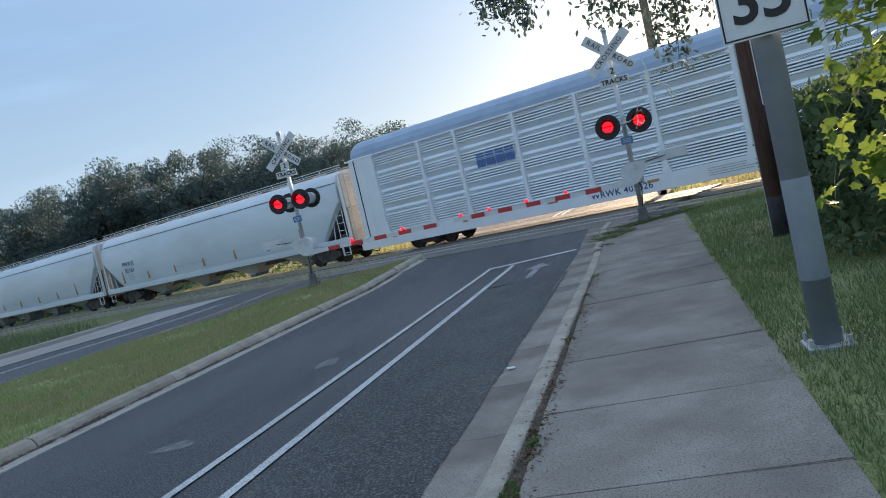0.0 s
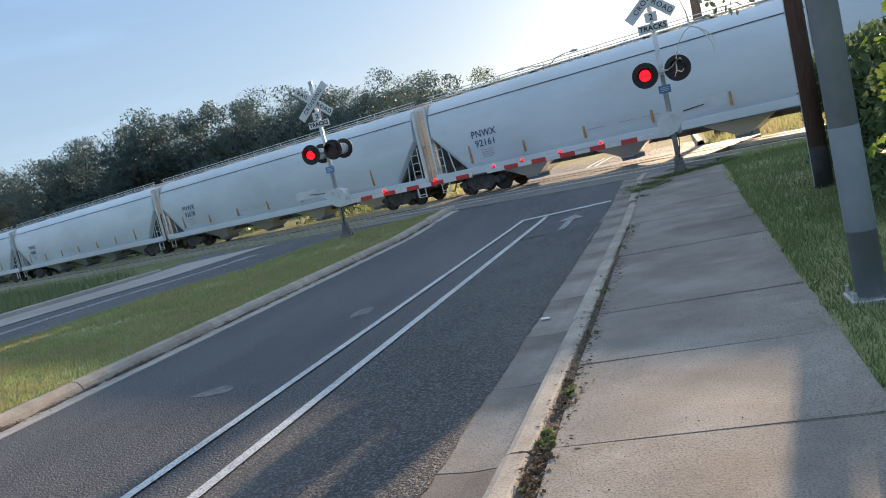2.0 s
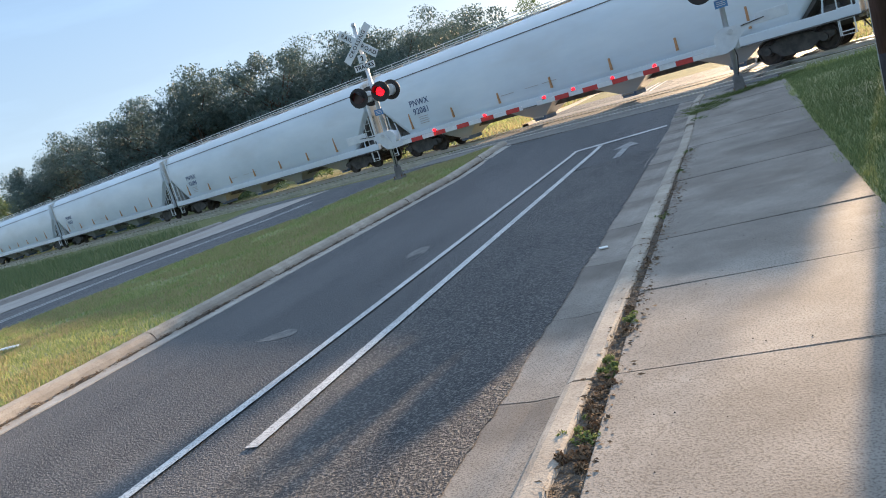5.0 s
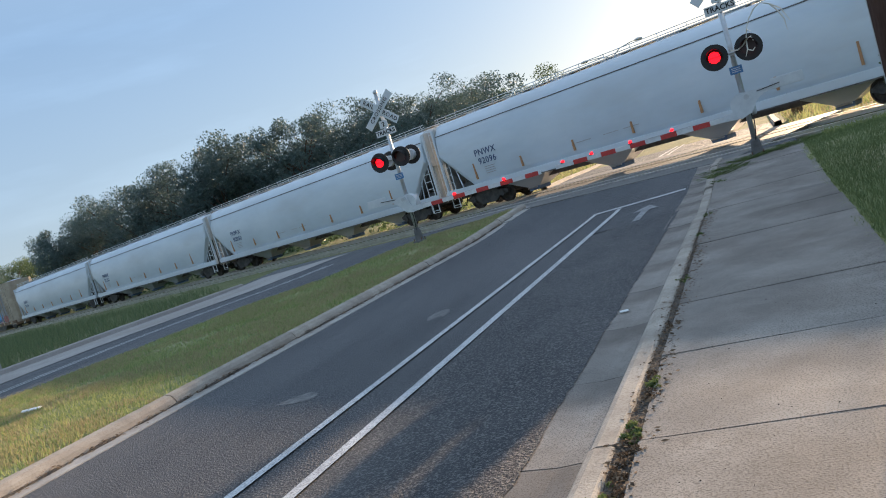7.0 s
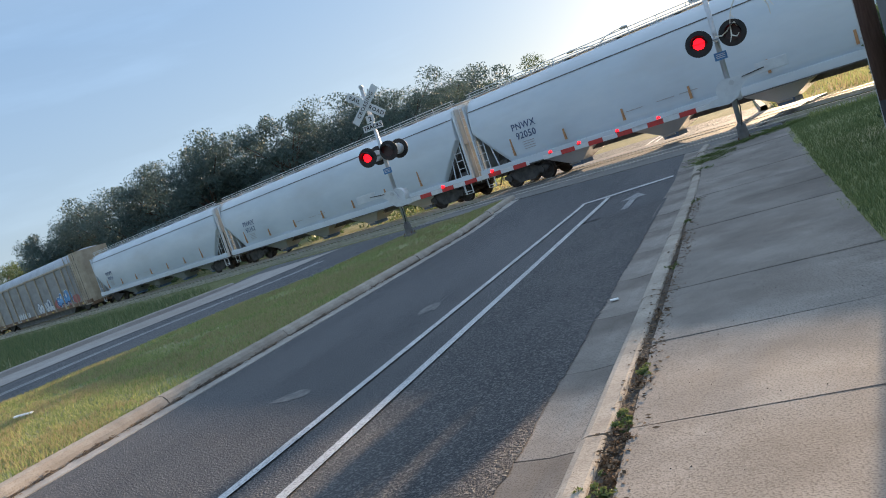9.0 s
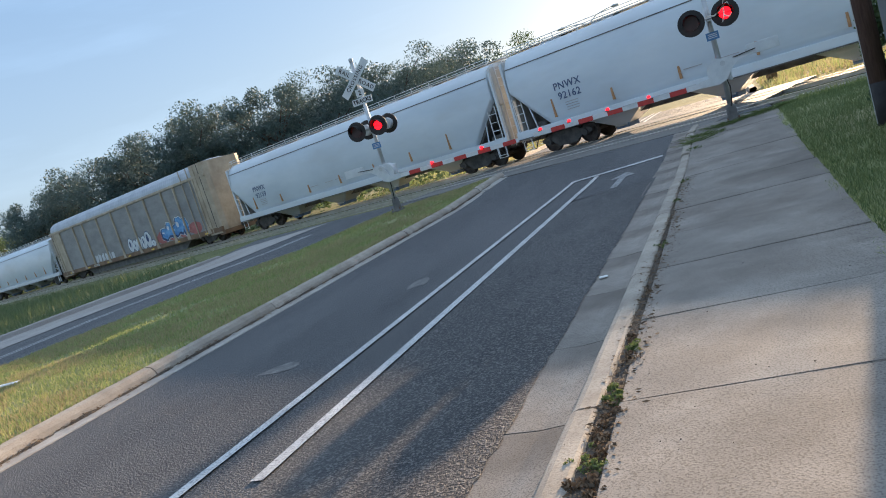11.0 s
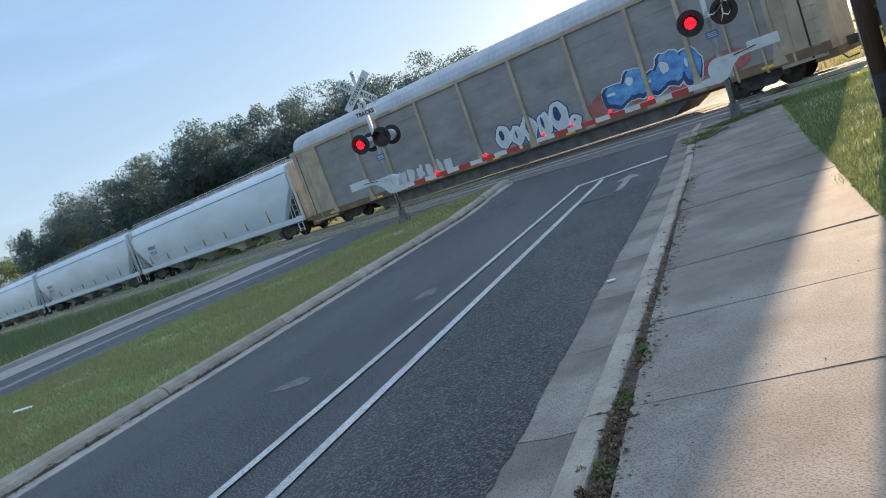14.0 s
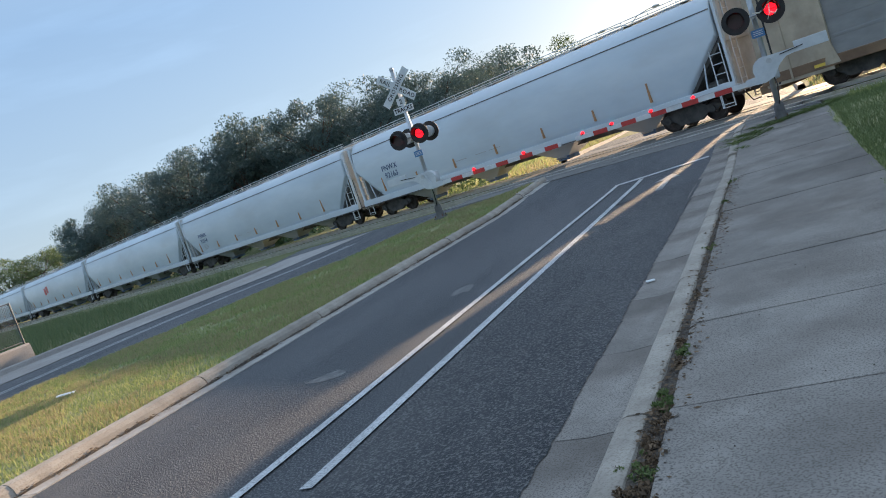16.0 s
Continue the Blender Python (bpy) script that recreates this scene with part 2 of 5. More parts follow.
LAMP_RED_ARM = glow("lit_arm_lamp", (1.0, 0.006, 0.012), 1.3)
STRIPE_RED = shade("red_sheeting", (0.48, 0.035, 0.03), (0.56, 0.05, 0.04), 6.0, 0.45)
STRIPE_WHITE = shade("white_sheeting", (0.62, 0.62, 0.61), (0.72, 0.72, 0.71), 6.0, 0.45)
BLUE_PLATE = shade("blue_notice_plate", (0.07, 0.20, 0.42), (0.09, 0.24, 0.48), 6.0, 0.5)
POLE_GREY = shade("grey_painted_pole", (0.19, 0.215, 0.24), (0.25, 0.275, 0.30), 3.0, 0.5, 0.1, 0.2, big=((0.30, 0.32, 0.33), 1.0, 0.4))
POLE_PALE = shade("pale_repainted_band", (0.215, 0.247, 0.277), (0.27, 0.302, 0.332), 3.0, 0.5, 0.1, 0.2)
POLE_WOOD = shade("red_brown_pole_wood", (0.10, 0.055, 0.047), (0.16, 0.09, 0.075), 7.0, 0.85, 0.5, stretch=(6.0, 6.0, 0.6))
POLE_TAR = shade("tarred_pole_foot", (0.018, 0.016, 0.018), (0.04, 0.036, 0.036), 6.0, 0.8, 0.3)
POLE_FAR = shade("weathered_pole_wood", (0.10, 0.075, 0.055), (0.17, 0.13, 0.10), 7.0, 0.9, 0.4, stretch=(5.0, 5.0, 0.6))
BARK = shade("bark", (0.06, 0.045, 0.035), (0.12, 0.095, 0.075), 9.0, 0.95, 0.8, stretch=(4.0, 4.0, 1.0))
TWIG = shade("dry_vine", (0.66, 0.62, 0.54), (0.76, 0.72, 0.64), 9.0, 0.7)
TENDRIL = shade("brown_tendril", (0.22, 0.17, 0.11), (0.34, 0.27, 0.18), 9.0, 0.7)
WIRE = shade("chain_link_wire", (0.10, 0.10, 0.10), (0.16, 0.16, 0.16), 9.0, 0.6, 0.0, 0.4)
LITTER_MAT = shade("white_litter", (0.75, 0.75, 0.74), (0.85, 0.85, 0.84), 9.0, 0.6)
# oak leaves: distance haze painted in as blue; the second copy paints in sunlight
OAK_LEAF_HAZE_TINT = leaf_shade("oak_leaves", (0.078, 0.122, 0.122), (0.115, 0.165, 0.15), 0.3)
OAK_LEAF_SUN_TINT = leaf_shade("sun_tinted_oak_leaves", (0.07, 0.11, 0.055), (0.14, 0.19, 0.08), 0.35)
VINE_LEAF = leaf_shade("vine_leaves", (0.10, 0.17, 0.03), (0.22, 0.30, 0.06), 0.5)
BUSH_LEAF = leaf_shade("bush_leaves", (0.075, 0.12, 0.06), (0.15, 0.205, 0.09), 0.45)
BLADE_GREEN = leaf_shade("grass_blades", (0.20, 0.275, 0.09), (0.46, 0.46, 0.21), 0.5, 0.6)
# darker copy of the grass blades: the lawn's shade is put into the colour
BLADE_SHADE_TINT = leaf_shade("shade_tinted_lawn_blades", (0.11, 0.17, 0.065), (0.25, 0.28, 0.12), 0.4, 0.6)
BLADE_TALL = leaf_shade("tall_grass_blades", (0.10, 0.155, 0.07), (0.22, 0.25, 0.12), 0.35, 0.6)
WEED_LEAF = leaf_shade("weed_leaves", (0.09, 0.14, 0.045), (0.22, 0.26, 0.10), 0.4, 0.6)
DEAD_LEAF = leaf_shade("dead_leaves", (0.06, 0.04, 0.025), (0.24, 0.16, 0.10), 0.1, 0.9)
BLADE_DRY = leaf_shade("dry_grass_blades", (0.32, 0.27, 0.14), (0.50, 0.43, 0.25), 0.4, 0.7)


# ---- mesh helpers ----
def mesh_of(bm, material, smooth=False):
    me = bpy.data.meshes.new("mesh")
    bm.to_mesh(me)
    bm.free()
    me.materials.append(material)
    if smooth:
        me.polygons.foreach_set("use_smooth", [True] * len(me.polygons))
    return me


def part(name, bm, material, parent=None, label="", smooth=False):
    """Links a bmesh as one mesh object under a thing or a part."""
    ob = new(name, bm if isinstance(bm, bpy.types.Mesh) else mesh_of(bm, material, smooth))
    if parent:
        ob.parent = parent
    return tagged(ob, label=label)


def thing(name, m, label, category, group=""):
    e = new(name)
    e.empty_display_size = 0.2
    e.matrix_basis = m
    return tagged(e, label=label, category=category, group=group)


def box(bm, x0, x1, y0, y1, z0, z1, bevel=0.0, m=None):
    mm = Matrix.Translation(((x0 + x1) / 2, (y0 + y1) / 2, (z0 + z1) / 2)) @ Matrix.Diagonal((abs(x1 - x0), abs(y1 - y0), abs(z1 - z0), 1))
    made = bmesh.ops.create_cube(bm, size=1, matrix=mm)["verts"]
    if bevel:
        es = list({e for v in made for e in v.link_edges})
        made = bmesh.ops.bevel(bm, geom=es, offset=bevel, segments=2, affect="EDGES", profile=0.6)["verts"]
    if m:
        bmesh.ops.transform(bm, matrix=m, verts=[v for v in made if v.is_valid])
    return bm


def boxed(*a, **k):
    return box(bmesh.new(), *a, **k)


def tube(bm, points, radii, sides=8, caps=True):
    """A tapered round bar along points."""
    rings = []
    n = len(points)
    for i, p in enumerate(points):
        p = Vector(p)
        d = (Vector(points[min(i + 1, n - 1)]) - Vector(points[max(i - 1, 0)])).normalized()
        a = d.cross(Vector((0, 0, 1)) if abs(d.z) < 0.9 else Vector((1, 0, 0))).normalized()
        b = d.cross(a)
        r = radii[i] if hasattr(radii, "__len__") else radii
        rings.append([bm.verts.new(p + r * (math.cos(t) * a + math.sin(t) * b)) for t in (2 * math.pi * k / sides for k in range(sides))])
    for r0, r1 in zip(rings, rings[1:]):
        for k in range(sides):
            bm.faces.new((r0[k], r0[(k + 1) % sides], r1[(k + 1) % sides], r1[k]))
    if caps:
        bm.faces.new(rings[0][::-1])
        bm.faces.new(rings[-1])
    return bm


def tubed(points, radii, sides=8):
    return tube(bmesh.new(), points, radii, sides)


def prism(bm, outline, axis, a, b):
    """Extrudes an outline of (u, v) between a and b along an axis (0, 1 or 2)."""
    def at(u, v, w):
        return ((w, u, v), (u, w, v), (u, v, w))[axis]
    r0 = [bm.verts.new(at(u, v, a)) for u, v in outline]
    r1 = [bm.verts.new(at(u, v, b)) for u, v in outline]
    n = len(outline)
    for k in range(n):
        bm.faces.new((r0[k], r0[(k + 1) % n], r1[(k + 1) % n], r1[k]))
    bm.faces.new(r0[::-1])
    bm.faces.new(r1)
    bmesh.ops.recalc_face_normals(bm, faces=bm.faces[:])
    return bm


def prismed(outline, axis, a, b):
    return prism(bmesh.new(), outline, axis, a, b)


def grid(xs, ys, height, shift=None):
    """A sheet over xs and ys; height(x, y) gives z; shift(x, y) may move a point sideways."""
    bm = bmesh.new()
    rows = []
    for y in ys:
        row = []
        for x in xs:
            px, py = shift(x, y) if shift else (x, y)
            row.append(bm.verts.new((px, py, height(px, py))))
        rows.append(row)
    for r0, r1 in zip(rows, rows[1:]):
        for k in range(len(xs) - 1):
            bm.faces.new((r0[k], r0[k + 1], r1[k + 1], r1[k]))
    return bm


def span(a, b, n):
    return [a + (b - a) * k / n for k in range(n + 1)]


def words(text, size, material, m, parent, name="lettering", spread=1.0, bold=0.0, depth=0.004):
    """Lettering in Blender's own font, as a mesh; it reads along local x, up along local y."""
    cu = bpy.data.curves.new("text", "FONT")
    cu.body, cu.size, cu.align_x, cu.align_y, cu.extrude, cu.space_character, cu.offset = text, size, "CENTER", "CENTER", depth, spread, bold
    cu.resolution_u = 3
    ob = bpy.data.objects.new("text", cu)
    scene.collection.objects.link(ob)
    dg = bpy.context.evaluated_depsgraph_get()
    me = bpy.data.meshes.new_from_object(ob.evaluated_get(dg))
    bpy.data.objects.remove(ob)
    me.materials.clear()
    me.materials.append(material)
    o = new(name, me)
    o.parent = parent
    o.matrix_basis = m
    return o


def smooth01(a, b, x):
    t = min(1.0, max(0.0, (x - a) / (b - a)))
    return t * t * (3 - 2 * t)


# ---- plan: the track runs along u from the point o, n is across it, away from the viewer ----
UX, UY = 0.93447, -0.35603
OX, OY, RAIL_Z = 0.178, 31.417, 0.22
TRACK = Matrix.Translation((OX, OY, RAIL_Z)) @ Matrix.Rotation(math.atan2(UY, UX), 4, "Z")


def across(x, y):
    return (x - OX) * -UY + (y - OY) * UX


def road_z(x, y):
    n = across(x, y)
    return 0.185 * smooth01(-13.0, -6.5, n) * (1 - 0.6 * smooth01(4.0, 14.0, n))


def verge_z(x, y):
    n = across(x, y)
    return 0.13 + 0.21 * smooth01(-15.5, -10.2, n) - 0.22 * smooth01(-8.6, -6.2, n)


def bed_z(x, y):
    """The open ground: a little under roads and verges, level with the ballast foot by the track."""
    n = across(x, y)
    far = max(0.0, math.hypot(x, y) - 150)
    return -0.09 + 0.17 * smooth01(-16.0, -6.0, n) + 0.02 * math.sin(x * 0.21) * math.cos(y * 0.17) * smooth01(2.0, 12.0, abs(n)) + far * 0.002

# ---- ground, roads and kerbs ----
def axis_steps(lo, near_lo, near_hi, hi, step):
    a = [near_lo]
    d = step
    while a[0] > lo:
        d *= 1.5
        a.insert(0, max(lo, a[0] - d))
    a += span(near_lo, near_hi, int((near_hi - near_lo) / step))[1:]
    d = step
    while a[-1] < hi:
        d *= 1.5
        a.append(min(hi, a[-1] + d))
    return a


tagged(part("ground", grid(axis_steps(-2500, -60, 30, 2500, 2.0), axis_steps(-400, -10, 80, 2500, 2.0), bed_z), GROUND_MAT, smooth=True), "rough dry grass ground with bare patches", "ground", kind="structure")


def crumble(y):
    return 0.025 * noise.noise((0.0, y * 1.1, 1.0)) + 0.022 * noise.noise((0.0, y * 6.0, 4.0)) + 0.028 * noise.noise((0.0, y * 19.0, 2.0))


def ragged(x, y, edge=-1.69):
    if abs(x - edge) < 0.01:
        return x + crumble(y), y
    return x, y


XS_ROAD = [-7.59, -7.0, -6.0, -5.0, -4.0, -3.0, -2.2, -1.69]
road = part("road", grid(XS_ROAD, span(-12, 2, 28) + span(2, 14, 240)[1:] + span(14, 26, 80)[1:], road_z, ragged), ASPHALT)
tagged(road, "worn grey asphalt road with faded streaks", "road", kind="structure")
# the mouth of the crossing, cut off along the track
bm = bmesh.new()
cols = span(-22.5, -8.06, 30) + span(-8.04, 0.9, 20)
prev = None
for x in cols:
    y1 = OY + (-6.95 / UX) + (x - OX) * UY / UX
    y0 = 25.9 if x > -8.05 else 18.0
    line = [bm.verts.new((x, y0 + (y1 - y0) * k / 24, road_z(x, y0 + (y1 - y0) * k / 24) - 0.006)) for k in range(25)]
    if prev:
        for k in range(24):
            bm.faces.new((prev[k], line[k], line[k + 1], prev[k + 1]))
    prev = line
tagged(part("road_apron", bm, ASPHALT), "grey asphalt apron leading onto the crossing", "road", kind="structure")
patch = part("asphalt_patch", grid([-3.36, -3.0, -2.5, -2.0, -1.67], span(-12, 2, 28) + span(2, 16.7, 280)[1:], lambda x, y: road_z(x, y) + 0.011,
             lambda x, y: (x + (crumble(y) if x > -1.8 else 0.0), y + (0.25 * (x + 2.5) if y > 16.6 else 0))), ASPHALT_NEW, road, "darker resurfaced asphalt lane")
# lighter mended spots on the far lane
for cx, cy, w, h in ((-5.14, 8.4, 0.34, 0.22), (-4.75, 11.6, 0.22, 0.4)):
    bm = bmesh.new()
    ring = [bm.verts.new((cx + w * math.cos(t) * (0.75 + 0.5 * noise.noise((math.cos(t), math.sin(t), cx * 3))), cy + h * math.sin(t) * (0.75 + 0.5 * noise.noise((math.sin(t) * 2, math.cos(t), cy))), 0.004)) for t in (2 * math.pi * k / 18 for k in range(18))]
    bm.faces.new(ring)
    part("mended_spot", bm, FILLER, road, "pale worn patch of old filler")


def stripe(name, pts, w, mat=PAINT_LINE):
    """A painted line with slightly uneven edges."""
    bm = bmesh.new()
    (x0, y0), (x1, y1) = pts
    n = max(2, int(math.hypot(x1 - x0, y1 - y0) / 0.18))
    d = Vector((x1 - x0, y1 - y0)).normalized()
    s = Vector((-d.y, d.x)) * w / 2
    prev = None
    for k in range(n + 1):
        x, y = x0 + (x1 - x0) * k / n, y0 + (y1 - y0) * k / n
        e = 0.010 * noise.noise((x * 7, y * 7, 3.0))
        a, b = Vector((x, y)) + s * (1 + e * 8), Vector((x, y)) - s * (1 - e * 8)
        row = (bm.verts.new((a.x, a.y, road_z(a.x, a.y) + 0.015)), bm.verts.new((b.x, b.y, road_z(b.x, b.y) + 0.015)))
        if prev:
            bm.faces.new((prev[0], prev[1], row[1], row[0]))
        prev = row
    part(name, bm, mat, road, "white painted line")


stripe("lane_line", ((-3.47, 5.55), (-3.36, 20.05)), 0.115)
stripe("lane_line", ((-4.15, 5.0), (-4.0, 20.1)), 0.105)
stripe("stop_line", ((-4.05, 20.2), (-1.8, 20.42)), 0.24)
arrow = bmesh.new()
pts = [(-2.62, 17.0), (-2.46, 17.0), (-2.46, 18.5), (-2.25, 18.5), (-2.54, 19.3), (-2.83, 18.5), (-2.62, 18.5)]
arrow.faces.new([arrow.verts.new((x, y, road_z(x, y) + 0.012)) for x, y in pts])
part("arrow_marking", arrow, PAINT_WORN, road, "worn white arrow")
def bend(x, y, share=1.0):
    """The side road swings towards the crossing."""
    return x + share * 0.055 * max(0.0, y - 17.5) ** 1.75, y


road_2 = part("road_2", grid([-21.3, -20, -18.5, -17, -15.5, -14, -12, -10, -8.3], span(-12, 19, 62), lambda x, y: road_z(x, y) - 0.004), ASPHALT)
tagged(road_2, "grey asphalt side road with a double line", "road", kind="structure")
for x in (-18.75, -19.1):
    bm = grid([x - 0.07, x + 0.07], span(-12, 27, 78), lambda a, b: road_z(a, b) + 0.006, bend)
    part("lane_line", bm, PAINT_LINE, road_2, "white painted line")
strip = part("gutter_strip", grid([-24.4, -23.4, -22.4, -21.25], span(-12, 30, 60), lambda x, y: road_z(x, y) + 0.012, lambda x, y: bend(x + (0.12 * noise.noise((y * 1.1, x, 0.0)) if x > -21.3 else 0), y, 0.6 if x < -24 else 1.0)), CONCRETE_OLD)
tagged(strip, "stained old concrete strip along the side road", "gutter", kind="structure")
KERB_3 = {-24.66: -0.1, -24.62: 0.16, -24.56: 0.19, -24.46: 0.19, -24.4: 0.15, -24.36: -0.05}
bm = grid(sorted(KERB_3), span(-12, 29, 60), lambda x, y: 0.0, lambda x, y: (x, y))
for v in bm.verts:
    v.co.z = KERB_3[round(min(KERB_3, key=lambda q: abs(q - v.co.x)), 2)]
    v.co.x = bend(v.co.x, v.co.y, 0.6)[0]
tagged(part("kerb_3", bm, CONCRETE_OLD), "low old concrete kerb before tall grass", "kerb", kind="structure")

# the grass island between the two roads
MEDIAN_LEFT = ((-12, -16.5), (12.6, -16.0), (15.0, -15.3), (18.8, -14.5), (21.0, -12.7), (23.5, -11.0), (26.0, -9.1), (26.9, -8.3))


def median_left(y):
    for (y0, x0), (y1, x1) in zip(MEDIAN_LEFT, MEDIAN_LEFT[1:]):
        if y <= y1:
            return x0 + (x1 - x0) * (y - y0) / (y1 - y0)
    return -8.3


def median_z(x, y):
    n = across(x, y)
    w = min(1.0, max(0.0, (x - median_left(y)) / 0.5))
    return 0.02 + (0.12 + 0.02 * noise.noise((x * 0.7, y * 0.7, 0.0))) * w + 0.19 * smooth01(-16.0, -11.0, n) * w * smooth01(0.0, 1.5, -8.18 - x) + road_z(x, y) * w * (1 - smooth01(0.0, 1.5, -8.18 - x)) + road_z(x, y) * (1 - w)


bm = bmesh.new()
prev = None
for y in span(-12, 26.9, 120):
    xl, xr = median_left(y), -8.05
    row = [bm.verts.new((x, y, median_z(x, y))) for x in (xl + (xr - xl) * k / 14 for k in range(15))]
    if prev:
        for k in range(14):
            bm.faces.new((prev[k], prev[k + 1], row[k + 1], row[k]))
    prev = row
tagged(part("median", bm, GRASS_BED, smooth=True), "patchy grass island between two roads", "lawn", kind="structure")

# the lawn beside the pavement
tagged(part("verge", grid(span(0.8, 9.0, 24), span(-6, 24.6, 60), lambda x, y: verge_z(x, y) + 0.025 * noise.noise((x, y, 2.0)) + 0.06 * smooth01(1.5, 4, x)), GRASS_BED, smooth=True), "green lawn beside the pavement under a bush", "lawn", kind="structure")
tagged(part("soil_bed", grid([-1.02, -0.98, -0.94, -0.9, -0.86, -0.8], span(-6, 21.5, 220), lambda x, y: verge_z(x, y) + 0.0 + 0.018 * noise.noise((x * 9, y * 5, 0)) ), SOIL), "dark soil between kerb and pavement", "soil", kind="structure")

# ---- track ----
def ballast(name, s0, s1, n0, n1, label):
    top, foot = -0.17, -0.40
    ob = part(name, prismed([(n0 - 0.9, foot), (n0, top), (n1, top), (n1 + 0.9, foot)], 0, s0, s1), BALLAST_MAT)
    ob.matrix_basis = TRACK
    tagged(ob, label, "ballast", kind="structure")
    return ob


bed = ballast("ballast", -230, 70, -6.9, 1.7, "dark stone ballast under two railway tracks")


def lane(name, n):
    """One track: two rails of real profile."""
    t = thing(name, TRACK @ pose(0, n, 0), "railway track of worn steel rails in ballast", "railway track", "railway tracks")
    tagged(t, kind="structure")
    for side in (-0.7525, 0.7525):
        w = [(-0.075, -0.17), (-0.075, -0.155), (-0.012, -0.135), (-0.012, -0.045), (-0.036, -0.035), (-0.036, -0.004), (-0.03, 0.0), (0.03, 0.0), (0.036, -0.004), (0.036, -0.035), (0.012, -0.045), (0.012, -0.135), (0.075, -0.155), (0.075, -0.17)]
        part("rail", prismed([(side + a, b) for a, b in w], 0, -230, 70), RAIL_MAT, t)
    return t


track_1 = lane("railway_track", 0.0)
track_2 = lane("railway_track", -4.25)
tie_mesh = mesh_of(boxed(-0.11, 0.11, -1.28, 1.28, -0.30, -0.155, bevel=0.015), TIE_MAT)
for t in (track_1, track_2):
    for k in range(150):
        s = -62 + k * 0.56
        if -10.6 < s < 1.9:
            continue
        o = part("tie", tie_mesh, None, t)
        o.matrix_basis = pose(s, random.uniform(-0.03, 0.03), 0, 0, 0, random.uniform(-1, 1))

crossing = thing("crossing_surface", TRACK, "dark asphalt and timber panels between the crossing rails", "level crossing")
tagged(crossing, kind="structure")
for n0, n1 in ((-7.2, -5.07), (-4.93, -3.57), (-3.43, -0.82), (-0.68, 0.68), (0.82, 3.2)):
    for k in range(5):
        s = -11.0 + k * 2.55
        part("panel", boxed(s, s + 2.535, n0, n1, -0.2, -0.018 + random.uniform(-0.004, 0.004), bevel=0.012), PANEL_MAT, crossing)

# ---- the road on the far side ----
tagged(part("road_3", grid([-9.4, -7, -5, -3, -1, 0.6], span(30, 150, 80), lambda x, y: road_z(x, y) - 0.03 + (0.012 if across(x, y) > 2.6 else -0.15)), ASPHALT), "pale sunlit asphalt road beyond the tracks", "road", kind="structure")
for x0, x1 in ((-9.75, -9.4), (0.6, 0.95)):
    tagged(part("kerb_4", grid([x0, x0 + 0.05, x1 - 0.05, x1], span(36.5, 150, 60), lambda x, y: road_z(x, y) + 0.13 - (0.2 if abs(x - x0) < 0.01 or abs(x - x1) < 0.01 else 0)), KERB_MAT), "pale concrete kerb beyond the tracks", "kerb", kind="structure")
for x in (-4.25, -3.85):
    part("lane_line", grid([x - 0.07, x + 0.07], span(36, 120, 40), lambda a, b: road_z(a, b) - 0.008), PAINT_LINE, bpy.data.objects["road_3"], "white painted line")

# ---- crossing signals ----
def disc(bm, r, y0, y1, sides=28, cx=0.0, cz=0.0):
    return prism(bm, [(cx + r * math.cos(2 * math.pi * k / sides), cz + r * math.sin(2 * math.pi * k / sides)) for k in range(sides)], 1, y0, y1)


def lamp_head(parent, x, z, y, lit=True, facing=1):
    """A round black background with a hooded lens; facing 1 looks towards -y."""
    f = -facing
    head = part("lamp_head", disc(bmesh.new(), 0.30, y, y + 0.02 * f), BLACK, parent, "black round signal lamp background")
    head.matrix_basis = pose(x, 0, z)
    part("lamp_case", disc(bmesh.new(), 0.17, y - 0.2 * f, y - 0.002 * f), ALU if not lit else BLACK, head, "lamp housing")
    bm = bmesh.new()
    rows = []
    for yy in (y + 0.021 * f, y + 0.16 * f, y + 0.27 * f):
        lo = -0.35 if yy == y + 0.021 * f else (0.1 if yy == y + 0.16 * f else 0.6)
        rows.append([(bm.verts.new((0.185 * math.cos(t), yy, 0.185 * math.sin(t))), bm.verts.new((0.178 * math.cos(t), yy, 0.178 * math.sin(t)))) for t in span(lo, math.pi - lo, 14)])
    for r0, r1 in zip(rows, rows[1:]):
        for a, b, c, d in zip(r0, r0[1:], r1[1:], r1):
            bm.faces.new((a[0], b[0], c[0], d[0]))
            bm.faces.new((a[1], b[1], c[1], d[1]))
    part("hood", bm, BLACK, head, "black curved hood")
    if not lit:
        return None
    part("lens", disc(bmesh.new(), 0.13, y + 0.02 * f, y + 0.035 * f, 24), LAMP_RED, head, "glowing red lens")
    # added disc, no part of a real lamp: it hides the glow between flashes
    sh = part("lamp_shutter", disc(bmesh.new(), 0.164, -0.003, 0.003, 24), LENS_OFF, head, "added dark disc that masks the lens between flashes")
    sh.location = (0, y + 0.05 * f, 0)
    return sh


FLASH_MASKS = []


